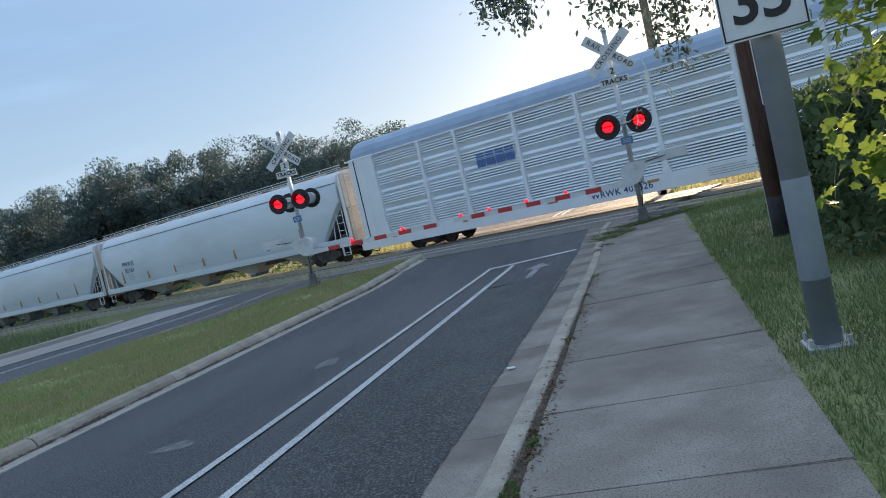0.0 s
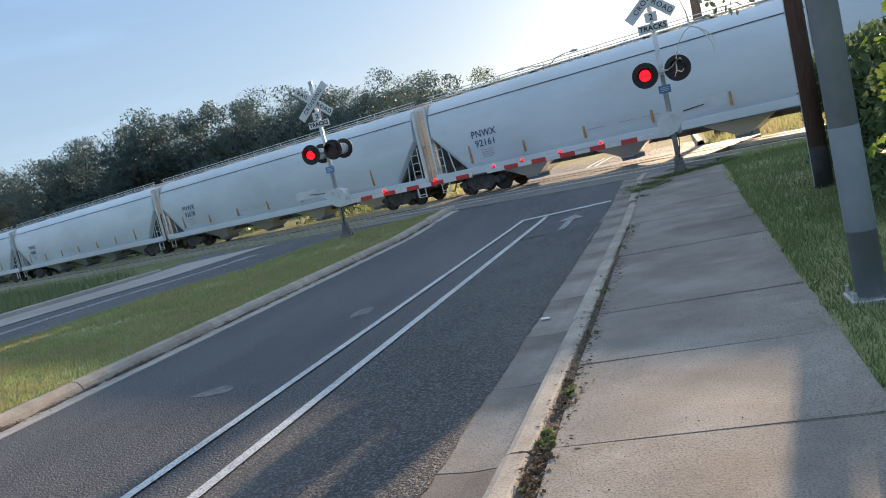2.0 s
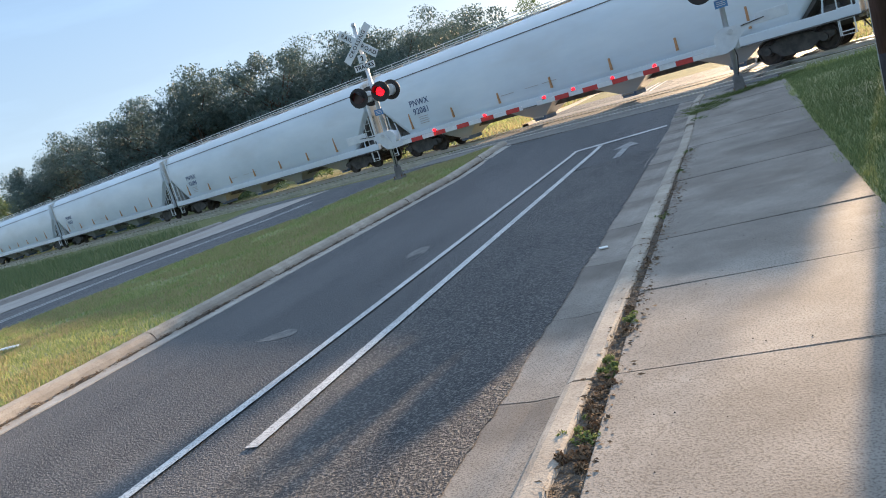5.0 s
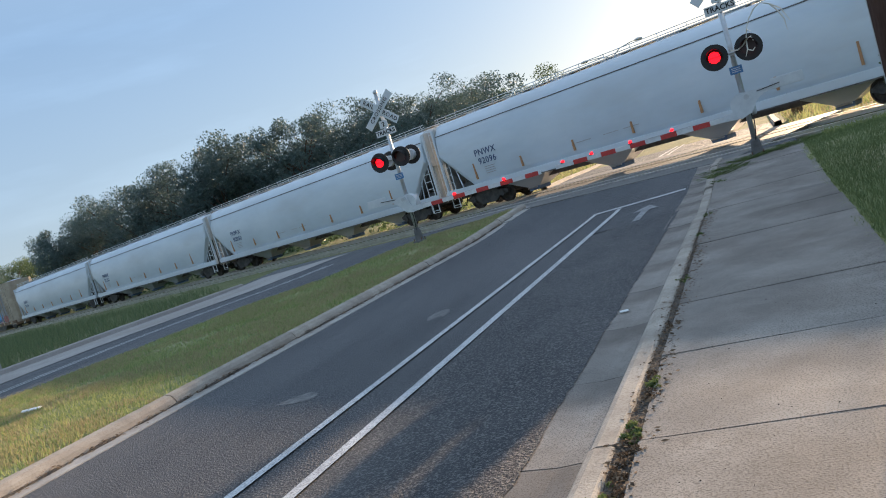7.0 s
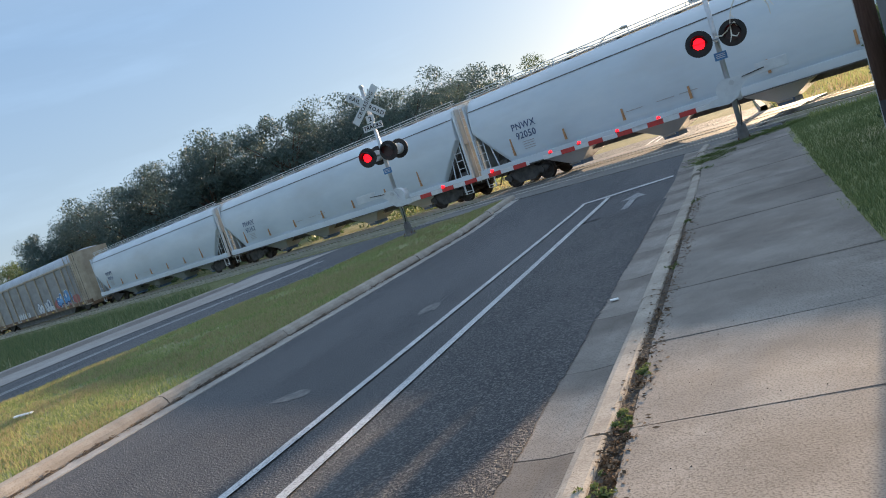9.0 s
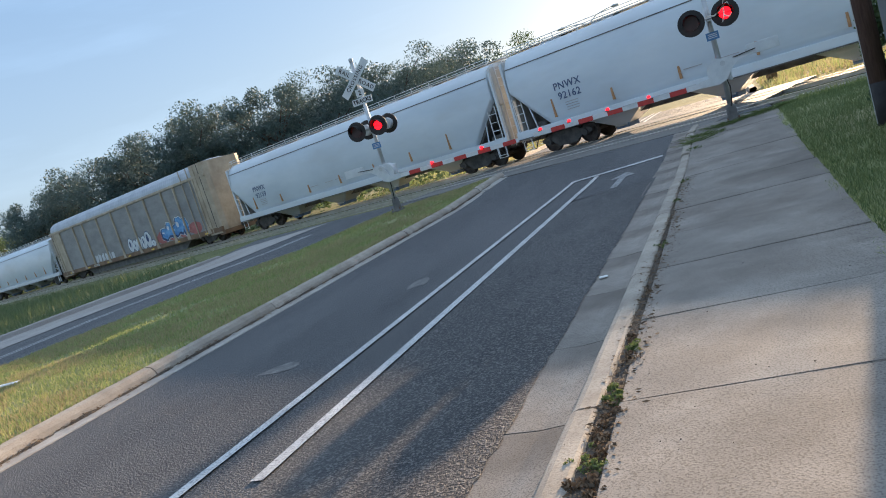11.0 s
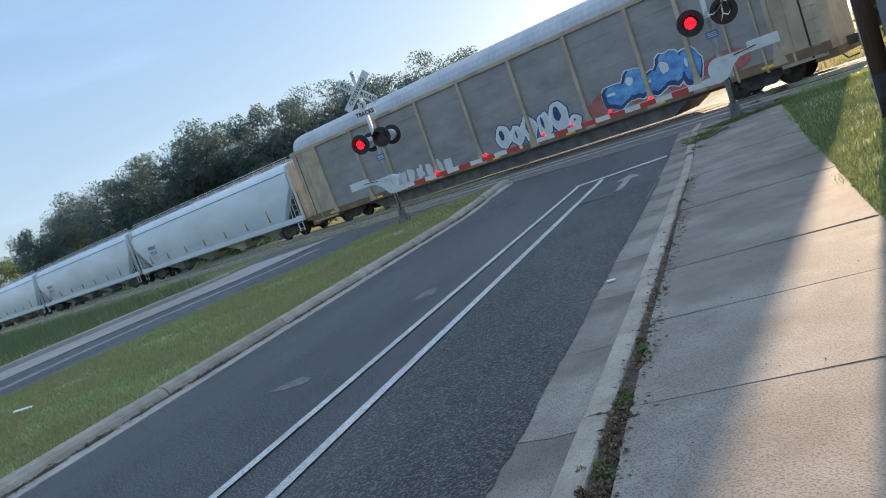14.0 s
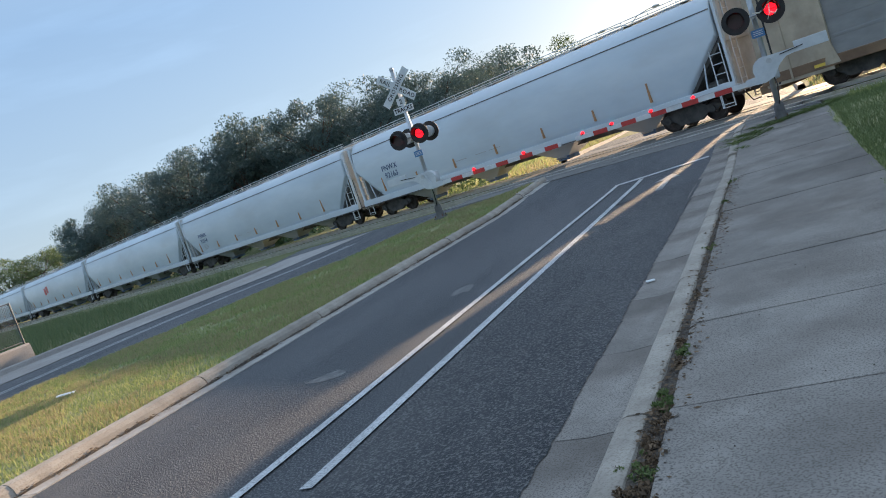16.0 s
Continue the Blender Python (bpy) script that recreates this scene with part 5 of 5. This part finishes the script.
def leafed_strand(path, r, leaf, count, rng, flat=False):
    """A twig along path, and its leaves as one mesh."""
    bm = tubed(path, [r * (1 - 0.7 * k / (len(path) - 1)) for k in range(len(path))], 5)
    verts, faces = [], []
    for _ in range(count):
        t = rng.random() * (len(path) - 1)
        k = min(int(t), len(path) - 2)
        p = Vector(path[k]).lerp(Vector(path[k + 1]), t - k)
        m = Matrix.Translation(p + Vector(rng.normal(size=3)) * leaf * (1.1 if flat else 0.5)) @ Euler((radians(rng.uniform(150, 290)), radians(rng.uniform(-50, 50)), rng.uniform(0, 6.28))).to_matrix().to_4x4()
        s = leaf * rng.uniform(0.6, 1.25)
        n = len(verts)
        right, left = lobed_leaf(s)
        if flat:
            right = [(0, 0, 0), (0.2 * s, 0.3 * s, 0.02 * s), (0.24 * s, 0.6 * s, 0.02 * s), (0, s, 0)]
            left = [(-x, y, z) for x, y, z in right]
        ring = right + left[-2:0:-1]
        verts += [tuple(m @ Vector(q)) for q in ring]
        faces.append(tuple(range(n, n + len(ring))))
    return bm, mesh_from(verts, faces, VINE_LEAF if not flat else OAK_LEAF_HAZE_TINT)


rng = np.random.default_rng(21)
hv = thing("hanging_vine", pose(0, 0, 0), "leafy green vine hanging beside the pole, partly sunlit", "vine")
STRANDS = [((1.75, 6.3, 2.75), (1.35, 6.1, 2.35), (1.2, 6.0, 2.05), (1.16, 6.0, 1.75)), ((1.9, 6.4, 2.6), (1.45, 6.2, 2.1), (1.22, 6.1, 1.8), (1.12, 6.05, 1.52), (1.09, 6.0, 1.36)),
           ((1.9, 6.2, 2.5), (1.6, 6.1, 2.0), (1.42, 6.1, 1.7), (1.32, 6.1, 1.48)), ((1.8, 6.6, 2.9), (1.45, 6.4, 2.55), (1.25, 6.3, 2.35)), ((2.0, 6.2, 2.2), (1.7, 6.1, 1.85), (1.5, 6.1, 1.62), (1.28, 6.05, 1.42)),
           ((2.1, 6.8, 2.9), (1.8, 6.7, 2.3), (1.62, 6.6, 1.9), (1.5, 6.6, 1.6)), ((2.2, 7.0, 2.8), (1.9, 6.9, 2.5), (1.6, 6.7, 2.5), (1.4, 6.5, 2.4)), ((1.8, 6.0, 2.0), (1.52, 6.0, 1.75), (1.4, 6.0, 1.55)),
           ((2.3, 6.6, 2.4), (1.95, 6.5, 2.2), (1.7, 6.4, 1.8), (1.62, 6.4, 1.5)), ((2.2, 6.2, 2.9), (1.75, 6.1, 2.7), (1.5, 6.05, 2.45), (1.45, 6.05, 2.2))]
for path in STRANDS:
    twig, leaves = leafed_strand(path, 0.004, 0.088, 34, rng)
    part("tendril", twig, TENDRIL, hv)
    part("leaves", leaves, None, hv)
part("main_stem", tubed([(2.7, 8.4, 0.2), (2.6, 7.8, 1.5), (2.3, 6.9, 2.6), (1.9, 6.3, 2.8)], [0.03, 0.025, 0.018, 0.01], 7), BARK, hv)

ot = thing("tree", pose(4.6, 12.6, 0.16), "leafy tree with branches hanging over the pavement", "tree")
part("trunk", tubed([(0, 0, 0), (0.05, 0, 1.6), (-0.15, 0, 3.2), (-0.5, -0.1, 5.0)], [0.2, 0.17, 0.15, 0.1], 12), BARK, ot, smooth=True)
part("limb", tubed([(-0.4, -0.05, 4.4), (-2.0, -0.3, 5.0), (-3.8, -0.4, 4.9), (-5.6, -0.5, 4.75), (-6.4, -0.5, 4.7)], [0.08, 0.06, 0.045, 0.03, 0.015], 8), BARK, ot)
rng = np.random.default_rng(33)
for x, z_top, z_low, n in ((-6.0, 4.65, 4.05, 46), (-5.75, 4.65, 3.95, 60), (-5.5, 4.7, 3.75, 60), (-5.2, 4.7, 4.1, 30), (-4.6, 4.75, 3.7, 40), (-4.35, 4.8, 3.55, 60), (-4.15, 4.8, 3.5, 60), (-3.85, 4.8, 3.15, 80), (-3.65, 4.8, 2.85, 90), (-3.5, 4.8, 3.3, 60), (-3.1, 4.9, 3.4, 60), (-2.7, 4.9, 3.3, 60), (-2.2, 4.9, 3.0, 70), (-1.7, 4.9, 3.0, 70)):
    y = -0.5 + rng.uniform(-0.25, 0.25)
    twig, leaves = leafed_strand([(x + 0.15, y, z_top), (x + 0.05, y, (z_top + z_low) / 2), (x - 0.06, y - 0.05, z_low)], 0.012, 0.095, int(n * 5.0), rng, True)
    part("twig", twig, BARK, ot)
    part("leaves", leaves, None, ot)


# ---- grass ----
def blades(name, pts, h, w, material, label, rng, lean=0.35):
    """Grass as single bent blades; pts are (x, y, z) roots."""
    pts = np.asarray(pts)
    n = len(pts)
    ang = rng.random(n) * 2 * np.pi
    hh = h * (0.5 + rng.random(n))
    ww = w * (0.7 + 0.6 * rng.random(n))
    side = np.stack([np.cos(ang), np.sin(ang), np.zeros(n)], 1) * ww[:, None]
    tilt = rng.normal(size=(n, 2)) * lean * hh[:, None]
    tip = pts + np.concatenate([tilt, hh[:, None]], 1)
    verts = np.stack([pts - side, pts + side, tip], 1).reshape(-1, 3)
    me = bpy.data.meshes.new("mesh")
    me.from_pydata(verts.tolist(), [], np.arange(3 * n).reshape(-1, 3).tolist())
    me.materials.append(material)
    tagged(new(name, me), label, "grass", kind="stuff")


rng = np.random.default_rng(4)


def scatter(n, x0, x1, y0, y1, height, keep=None, clump=0.8, seed=7.0):
    out = []
    while len(out) < n:
        x, y = rng.uniform(x0, x1), rng.uniform(y0, y1)
        if clump and noise.noise((x * clump, y * clump, seed)) < rng.uniform(-0.9, 0.5):
            continue
        if keep and not keep(x, y):
            continue
        out.append((x, y, height(x, y) - 0.005))
    return out


in_median = lambda x, y: median_left(y) + 0.1 < x
blades("median_grass", scatter(70000, -16.4, -8.02, 5.5, 26.5, median_z, in_median), 0.06, 0.009, BLADE_GREEN, "short green and straw grass on the island", rng)
blades("median_dry_grass", scatter(75000, -16.4, -8.02, 5.5, 26.5, median_z, lambda x, y: in_median(x, y) and noise.noise((x * 0.55, y * 0.55, 21.0)) + 0.5 * noise.noise((x * 2.1, y * 2.1, 4.0)) > -0.12, 1.6, 19.0), 0.055, 0.009, BLADE_DRY, "dry straw grass on the island", rng)


def lawn_z(x, y):
    return verge_z(x, y) + 0.025 * noise.noise((x, y, 2.0)) + 0.06 * smooth01(1.5, 4, x)


lawn_edge = lambda x, y: x > 0.90 + 0.06 * noise.noise((y * 3.0, 0.0, 0.0)) + 0.04 * noise.noise((y * 11.0, 0.0, 3.0))
blades("lawn_grass", scatter(95000, 0.82, 5.0, 4.5, 24.3, lawn_z, lawn_edge, 0.9), 0.065, 0.0055, BLADE_SHADE_TINT, "green lawn grass beside the pavement", rng)
blades("lawn_edge_grass", scatter(5000, 0.78, 1.05, 4.5, 21.0, lawn_z, None, 2.0), 0.03, 0.005, BLADE_GREEN, "grass creeping over the pavement edge", rng, 0.7)
tall_ok = lambda x, y: across(x, y) < -8.8 and x < -25.0
blades("tall_grass", scatter(42000, -75.0, -24.7, 12.0, 52.0, bed_z, tall_ok, 0.3), 0.42, 0.016, BLADE_TALL, "tall unmown green grass beside the track", rng, 0.25)
blades("track_side_weeds", scatter(9000, 1.4, 20.0, 18.0, 29.0, lambda x, y: max(bed_z(x, y), lawn_z(x, y) if y < 24 and x < 9 else -1), lambda x, y: -8.6 < across(x, y) < -7.0, 0.6), 0.14, 0.01, BLADE_GREEN, "weeds along the near track", rng)
blades("far_bank_grass", scatter(20000, -15.0, 22.0, 34.0, 75.0, bed_z, lambda x, y: across(x, y) > 3.6 and not (-10.0 < x < 1.2), 0.3), 0.22, 0.03, BLADE_DRY, "sunlit straw-coloured grass beyond the tracks", rng)
blades("far_bank_green", scatter(16000, -22.0, 22.0, 34.0, 75.0, bed_z, lambda x, y: across(x, y) > 3.6 and not (-10.0 < x < 1.2), 0.5), 0.26, 0.03, BLADE_GREEN, "green grass beyond the tracks", rng)
kerb_strip = [(-0.91 + rng.uniform(-0.07, 0.06), y, verge_z(-0.9, y) - 0.015) for y in rng.uniform(3.0, 21.3, 2600) if noise.noise((0, y * 1.7, 0)) > -0.25]
blades("kerb_joint_litter", kerb_strip, 0.02, 0.005, DEAD_LEAF, "dry leaf litter in the kerb joint", rng, 1.6)


def weed(x, y, r, n, h, label, z=None):
    v, f = [], []
    z0 = verge_z(x, y) if z is None else z
    if r < 0.1:
        cl = [(x + rng.normal() * r * 0.5, y + rng.normal() * r * 0.9, z0 + 0.012 + h * 0.4 * rng.random(), r * rng.uniform(0.25, 0.5)) for _ in range(7)]
        v, f = leaf_cloud(rng, cl, 3 * n // 5, 0.011, 1.0, 0.6)
        tagged(new("weed_tuft", mesh_from(v, f, WEED_LEAF if n % 2 else DEAD_LEAF)), label, "weed", "weeds in the kerb joint", "stuff")
        return
    for _ in range(n):
        a, rr = rng.uniform(0, 6.28), r * math.sqrt(rng.random()) * 0.6
        bx, by = x + rr * math.cos(a), y + rr * math.sin(a) * 1.4
        d = rng.normal(size=2) * r * 0.8
        hh = h * rng.uniform(0.5, 1.3)
        s = rng.normal(size=2)
        s = s / np.linalg.norm(s) * 0.004
        k = len(v)
        v += [(bx - s[0], by - s[1], z0), (bx + s[0], by + s[1], z0), (bx + d[0] * 0.6 + s[0], by + d[1] * 0.6 + s[1], z0 + hh * 0.7), (bx + d[0], by + d[1], z0 + hh), (bx + d[0] * 0.6 - s[0], by + d[1] * 0.6 - s[1], z0 + hh * 0.7)]
        f.append((k, k + 1, k + 2, k + 3, k + 4))
    tagged(new("weed_tuft", mesh_from(v, f, WEED_LEAF if n % 2 else DEAD_LEAF)), label, "weed", "weeds in the kerb joint", "stuff")


for x, y, r, n, h in ((-0.95, 6.8, 0.06, 60, 0.03), (-0.93, 5.78, 0.095, 131, 0.07), (-0.9, 6.55, 0.07, 91, 0.05), (-0.95, 4.7, 0.09, 120, 0.05), (-0.94, 4.95, 0.08, 71, 0.04), (-0.95, 5.74, 0.05, 41, 0.03), (-0.92, 5.55, 0.08, 80, 0.04), (-0.95, 5.2, 0.07, 70, 0.03), (-0.93, 5.05, 0.07, 60, 0.04), (-0.96, 9.7, 0.07, 41, 0.04), (-0.92, 7.9, 0.06, 40, 0.05), (-0.93, 6.3, 0.07, 50, 0.06), (-0.95, 12.4, 0.07, 41, 0.06), (-0.95, 14.2, 0.07, 41, 0.07)):
    weed(x, y, r, n, h, "small green weed tuft in the kerb joint" if n % 2 else "dry brown weed tuft in the kerb joint")
for x, y, r, n, h in ((-0.95, 18.9, 0.26, 261, 0.08), (-0.8, 19.6, 0.28, 241, 0.08), (-0.5, 19.3, 0.22, 161, 0.06), (-0.3, 20.4, 0.32, 261, 0.08), (0.25, 20.8, 0.32, 261, 0.08), (0.7, 21.2, 0.32, 261, 0.09), (-0.9, 17.9, 0.13, 101, 0.07)):
    weed(x, y, r, n, h, "green grass tuft growing over the pavement end")

# small grit
v, f = [], []
for k in range(170):
    y = 3.5 + 9.0 * rng.random() ** 1.4
    x = -0.8 + abs(rng.normal()) * 0.35 if k % 3 else rng.uniform(-0.8, 0.85)
    if x > 0.85:
        continue
    r, z = 0.002 + 0.005 * rng.random() ** 2, verge_z(x, y) + 0.022
    q = len(v)
    v += [(x - r, y, z), (x, y - r, z), (x + r, y, z), (x, y + r * 1.3, z), (x, y, z + r)]
    f += [(q, q + 1, q + 4), (q + 1, q + 2, q + 4), (q + 2, q + 3, q + 4), (q + 3, q, q + 4)]
tagged(new("grit", mesh_from(v, f, SOIL)), "dark grit and seeds lying on the pavement", "grit", kind="stuff")
v, f = [], []
for k in range(1500):
    y = 3.5 + 11.0 * rng.random() ** 1.3
    x = -0.92 + rng.normal() * 0.06
    s_, a = 0.008 + 0.02 * rng.random(), rng.uniform(0, 6.28)
    c_, d_ = s_ * math.cos(a), s_ * math.sin(a)
    z = verge_z(x, y) + 0.012 + 0.02 * rng.random()
    q = len(v)
    v += [(x - c_, y - d_, z), (x + d_ * 0.4, y - c_ * 0.4, z + 0.006), (x + c_, y + d_, z + 0.008 * rng.random()), (x - d_ * 0.4, y + c_ * 0.4, z)]
    f.append((q, q + 1, q + 2, q + 3))
tagged(new("fallen_leaves", mesh_from(v, f, DEAD_LEAF)), "small dead brown leaves in the kerb joint", "leaf litter", kind="stuff")

# litter
lit = bmesh.new()
box(lit, -0.16, 0.16, -0.05, 0.05, 0, 0.025, 0.008)
o = part("litter_paper", lit, LITTER_MAT)
o.matrix_basis = pose(-12.1, 10.35, median_z(-12.1, 10.35) + 0.03, 6, 4, 30)
tagged(o, "crumpled white paper lying on the grass", "litter")
o = part("litter_scrap", boxed(-0.045, 0.045, -0.03, 0.03, 0, 0.012, bevel=0.004), LITTER_MAT)
o.matrix_basis = pose(-1.58, 9.36, 0.016, 0, 3, 20)
tagged(o, "small white scrap lying in the gutter", "litter")

# ---- pavement, kerbs and gutters, piece by piece ----
pavement = tagged(thing("pavement", pose(0, 0, 0), "worn concrete pavement of large slabs", "pavement"), kind="structure")


def slab_left(y):
    return -0.845 - 0.075 * smooth01(4.5, 6.6, y) - 0.065 * smooth01(8.0, 14.0, y)


for k in range(-5, 11):
    y = 5.65 + 1.5 * k
    bm = bmesh.new()
    vs = []
    for yy in (y + 0.006, y + 1.494):
        for x in (slab_left(yy), 0.885 + 0.01 * math.sin(k * 2.1)):
            vs.append((x, yy + 0.02 * x, 0.02 + verge_z(0, yy) + 0.004 * math.sin(k * 3.7 + x)))
    top = [bm.verts.new(v) for v in vs]
    low = [bm.verts.new((v[0], v[1], v[2] - 0.12)) for v in vs]
    order = (0, 1, 3, 2)
    bm.faces.new([top[q] for q in order])
    for a, b in zip(order, order[1:] + order[:1]):
        bm.faces.new((top[b], top[a], low[a], low[b]))
    bmesh.ops.bevel(bm, geom=[e for e in bm.edges if e.verts[0] in top and e.verts[1] in top], offset=0.007, segments=2, affect="EDGES")
    part("slab", bm, CONCRETE, pavement)
tagged(part("slab_bed", grid([-0.86, 0.92], span(-2, 22.6, 60), lambda x, y: verge_z(x, y) - 0.045), SOIL), "dark soil showing in the slab joints", "soil", kind="structure")
random.seed(9)
KERB_OUT = [(-1.235, -0.2), (-1.225, 0.02), (-1.185, 0.115), (-1.16, 0.142), (-1.12, 0.155), (-1.025, 0.155), (-1.005, 0.145), (-0.995, 0.12), (-0.995, -0.2)]
kerb_1 = tagged(thing("kerb_1", pose(0, 0, 0), "tan concrete kerb between gutter and pavement", "kerb"), kind="structure")
kerb_mesh = mesh_of(prismed(KERB_OUT, 1, -1.49, 1.49), KERB_MAT)
for k in range(-3, 6):
    y = 5.60 + 3.0 * (k + 0.5)
    lift = max(verge_z(-1, y) - 0.13, 0.0)
    slope = math.degrees(math.atan2(verge_z(-1, y + 1.4) - verge_z(-1, y - 1.4), 2.8))
    o = part("kerb_stone", kerb_mesh, None, kerb_1)
    o.matrix_basis = pose(random.uniform(-0.008, 0.008), y, lift, slope, 0, random.uniform(-0.2, 0.2))
gutter_1 = tagged(thing("gutter_1", pose(0, 0, 0), "grey concrete gutter pan beside the asphalt", "gutter"), kind="structure")
gut_mesh = mesh_of(prismed([(-1.74, -0.12), (-1.74, 0.006), (-1.45, -0.004), (-1.225, 0.014), (-1.225, -0.12)], 1, -0.745, 0.745), CONCRETE)
for k in range(-6, 13):
    y = 5.75 + 1.5 * (k + 0.5)
    o = part("gutter_slab", gut_mesh, None, gutter_1)
    o.matrix_basis = pose(random.uniform(-0.02, 0.02), y, road_z(-1.4, y) + random.uniform(0.0, 0.006), math.degrees(math.atan2(road_z(-1.4, y + 0.7) - road_z(-1.4, y - 0.7), 1.4)), 0, random.uniform(-0.3, 0.3))
kerb_2 = tagged(thing("kerb_2", pose(0, 0, 0), "tan concrete kerb with dirty gutter along the grass island", "kerb"), kind="structure")
out2 = [(-8.12, -0.2), (-8.12, 0.12), (-8.09, 0.148), (-8.04, 0.158), (-7.98, 0.158), (-7.91, 0.14), (-7.86, 0.09), (-7.835, 0.03), (-7.83, -0.1)]
k2_mesh = mesh_of(prismed(out2, 1, -1.49, 1.49), KERB_MAT)
pan_mesh = mesh_of(prismed([(-7.833, -0.12), (-7.833, 0.016), (-7.68, 0.006), (-7.52, 0.012), (-7.50, -0.12)], 1, -1.495, 1.495), GUTTER_PAN)
DIRT_EDGES = (-7.88, -7.85, -7.82, -7.79, -7.76)


def dirt_z(x, y):
    k = abs(x + 7.82) / 0.06
    return road_z(x, y) + (0.02 + 0.035 * noise.noise((x * 7, y * 2.3, 5.0))) * (1 - k) + 0.006
for k in range(-5, 6):
    y = 9.33 + 3.0 * (k + 0.5)
    lift = road_z(-8, y) + 0.0
    slope = math.degrees(math.atan2(road_z(-8, y + 1.4) - road_z(-8, y - 1.4), 2.8))
    o = part("gutter_pan", pan_mesh, None, kerb_2, "pale concrete gutter pan")
    o.matrix_basis = pose(0, y, lift, slope, 0, 0)
    o = part("kerb_stone", k2_mesh, None, kerb_2)
    o.matrix_basis = pose(random.uniform(-0.01, 0.01), y, lift, slope, 0, random.uniform(-0.25, 0.25))
tagged(part("gutter_dirt", grid(DIRT_EDGES, span(0, 25.5, 240), dirt_z), SOIL, smooth=True), "brown dirt and dead leaves at the kerb foot", "soil", kind="structure")
v, f = [], []
for k in range(1500):
    y, x = rng.uniform(4.0, 24.0), -7.8 + rng.normal() * 0.04
    s_, a = 0.012 + 0.03 * rng.random(), rng.uniform(0, 6.28)
    c_, d_ = s_ * math.cos(a), s_ * math.sin(a)
    z = max(dirt_z(x, y), road_z(x, y)) + 0.006 + 0.02 * rng.random()
    q = len(v)
    v += [(x - c_, y - d_, z), (x + d_ * 0.35, y - c_ * 0.35, z + 0.006), (x + c_, y + d_, z + 0.012 * rng.random()), (x - d_ * 0.35, y + c_ * 0.35, z)]
    f.append((q, q + 1, q + 2, q + 3))
tagged(new("gutter_leaves", mesh_from(v, f, DEAD_LEAF)), "dead leaves and straw in the far gutter", "leaf litter", kind="stuff")


# ---- what moves ----
HOP_P, RACK_P = 22.252, 30.372


def train_at(t):
    return -13.842 + 12.448 * t + 0.034 * t * t - 0.0021 * t ** 3


# times at which the lit lamp of each pair changes: True is the lamp towards -x
FLASH = [(0.55, True), (1.13, False), (1.73, True), (2.33, False), (2.93, True), (3.53, False), (4.13, True), (4.73, False), (5.35, True), (5.92, False), (6.6, True), (7.12, False), (7.85, True), (8.35, False),
         (8.9, True), (9.5, False), (10.1, True), (10.7, False), (11.3, True), (11.88, False), (12.6, True), (13.12, False), (13.85, True), (14.37, False), (14.92, True), (15.4, False)]


def motions():
    times = [0, 2, 4, 6, 8, 10, 12, 14, 16]
    for car, nh, nb, dx in CARS:
        walk(car, [(t, TRACK @ pose(train_at(t) - nh * HOP_P - nb * RACK_P + dx, 0, 0)) for t in times])
    # wheels roll with the train
    rolled = {}
    for w in [o for o in bpy.data.objects if o.name.split(".")[0] == "wheelset"]:
        x = round(w.location.x, 2)
        if x not in rolled:
            walk(w, [(k / 30, pose(x, 0, 0.42) @ Matrix.Rotation((train_at(k / 30) - train_at(0)) / 0.42, 4, "Y")) for k in range(481)])
            rolled[x] = w
        else:
            w.rotation_mode = "QUATERNION"
            a = w.animation_data_create()
            a.action = rolled[x].animation_data.action
            a.action_slot = rolled[x].animation_data.action_slot
    # the added lens discs tip open and shut in turn to imitate flashing
    for sh, left in FLASH_MASKS:
        place = sh.location.copy()
        rows = [(0.0, 80)]
        now = 80
        for t, on_left in [(0.06, False)] + FLASH:
            goal = 90 if on_left == left else 0
            if goal != now:
                rows += [(t - 0.034, now), (t, 45), (t + 0.034, goal)] if t > 0.2 else [(t, (goal + now) / 2), (t + 0.034, goal)]
                now = goal
        rows.append((16.0, now))
        walk(sh, [(t, pose(*place, a, 0, 0)) for t, a in rows])


motions()
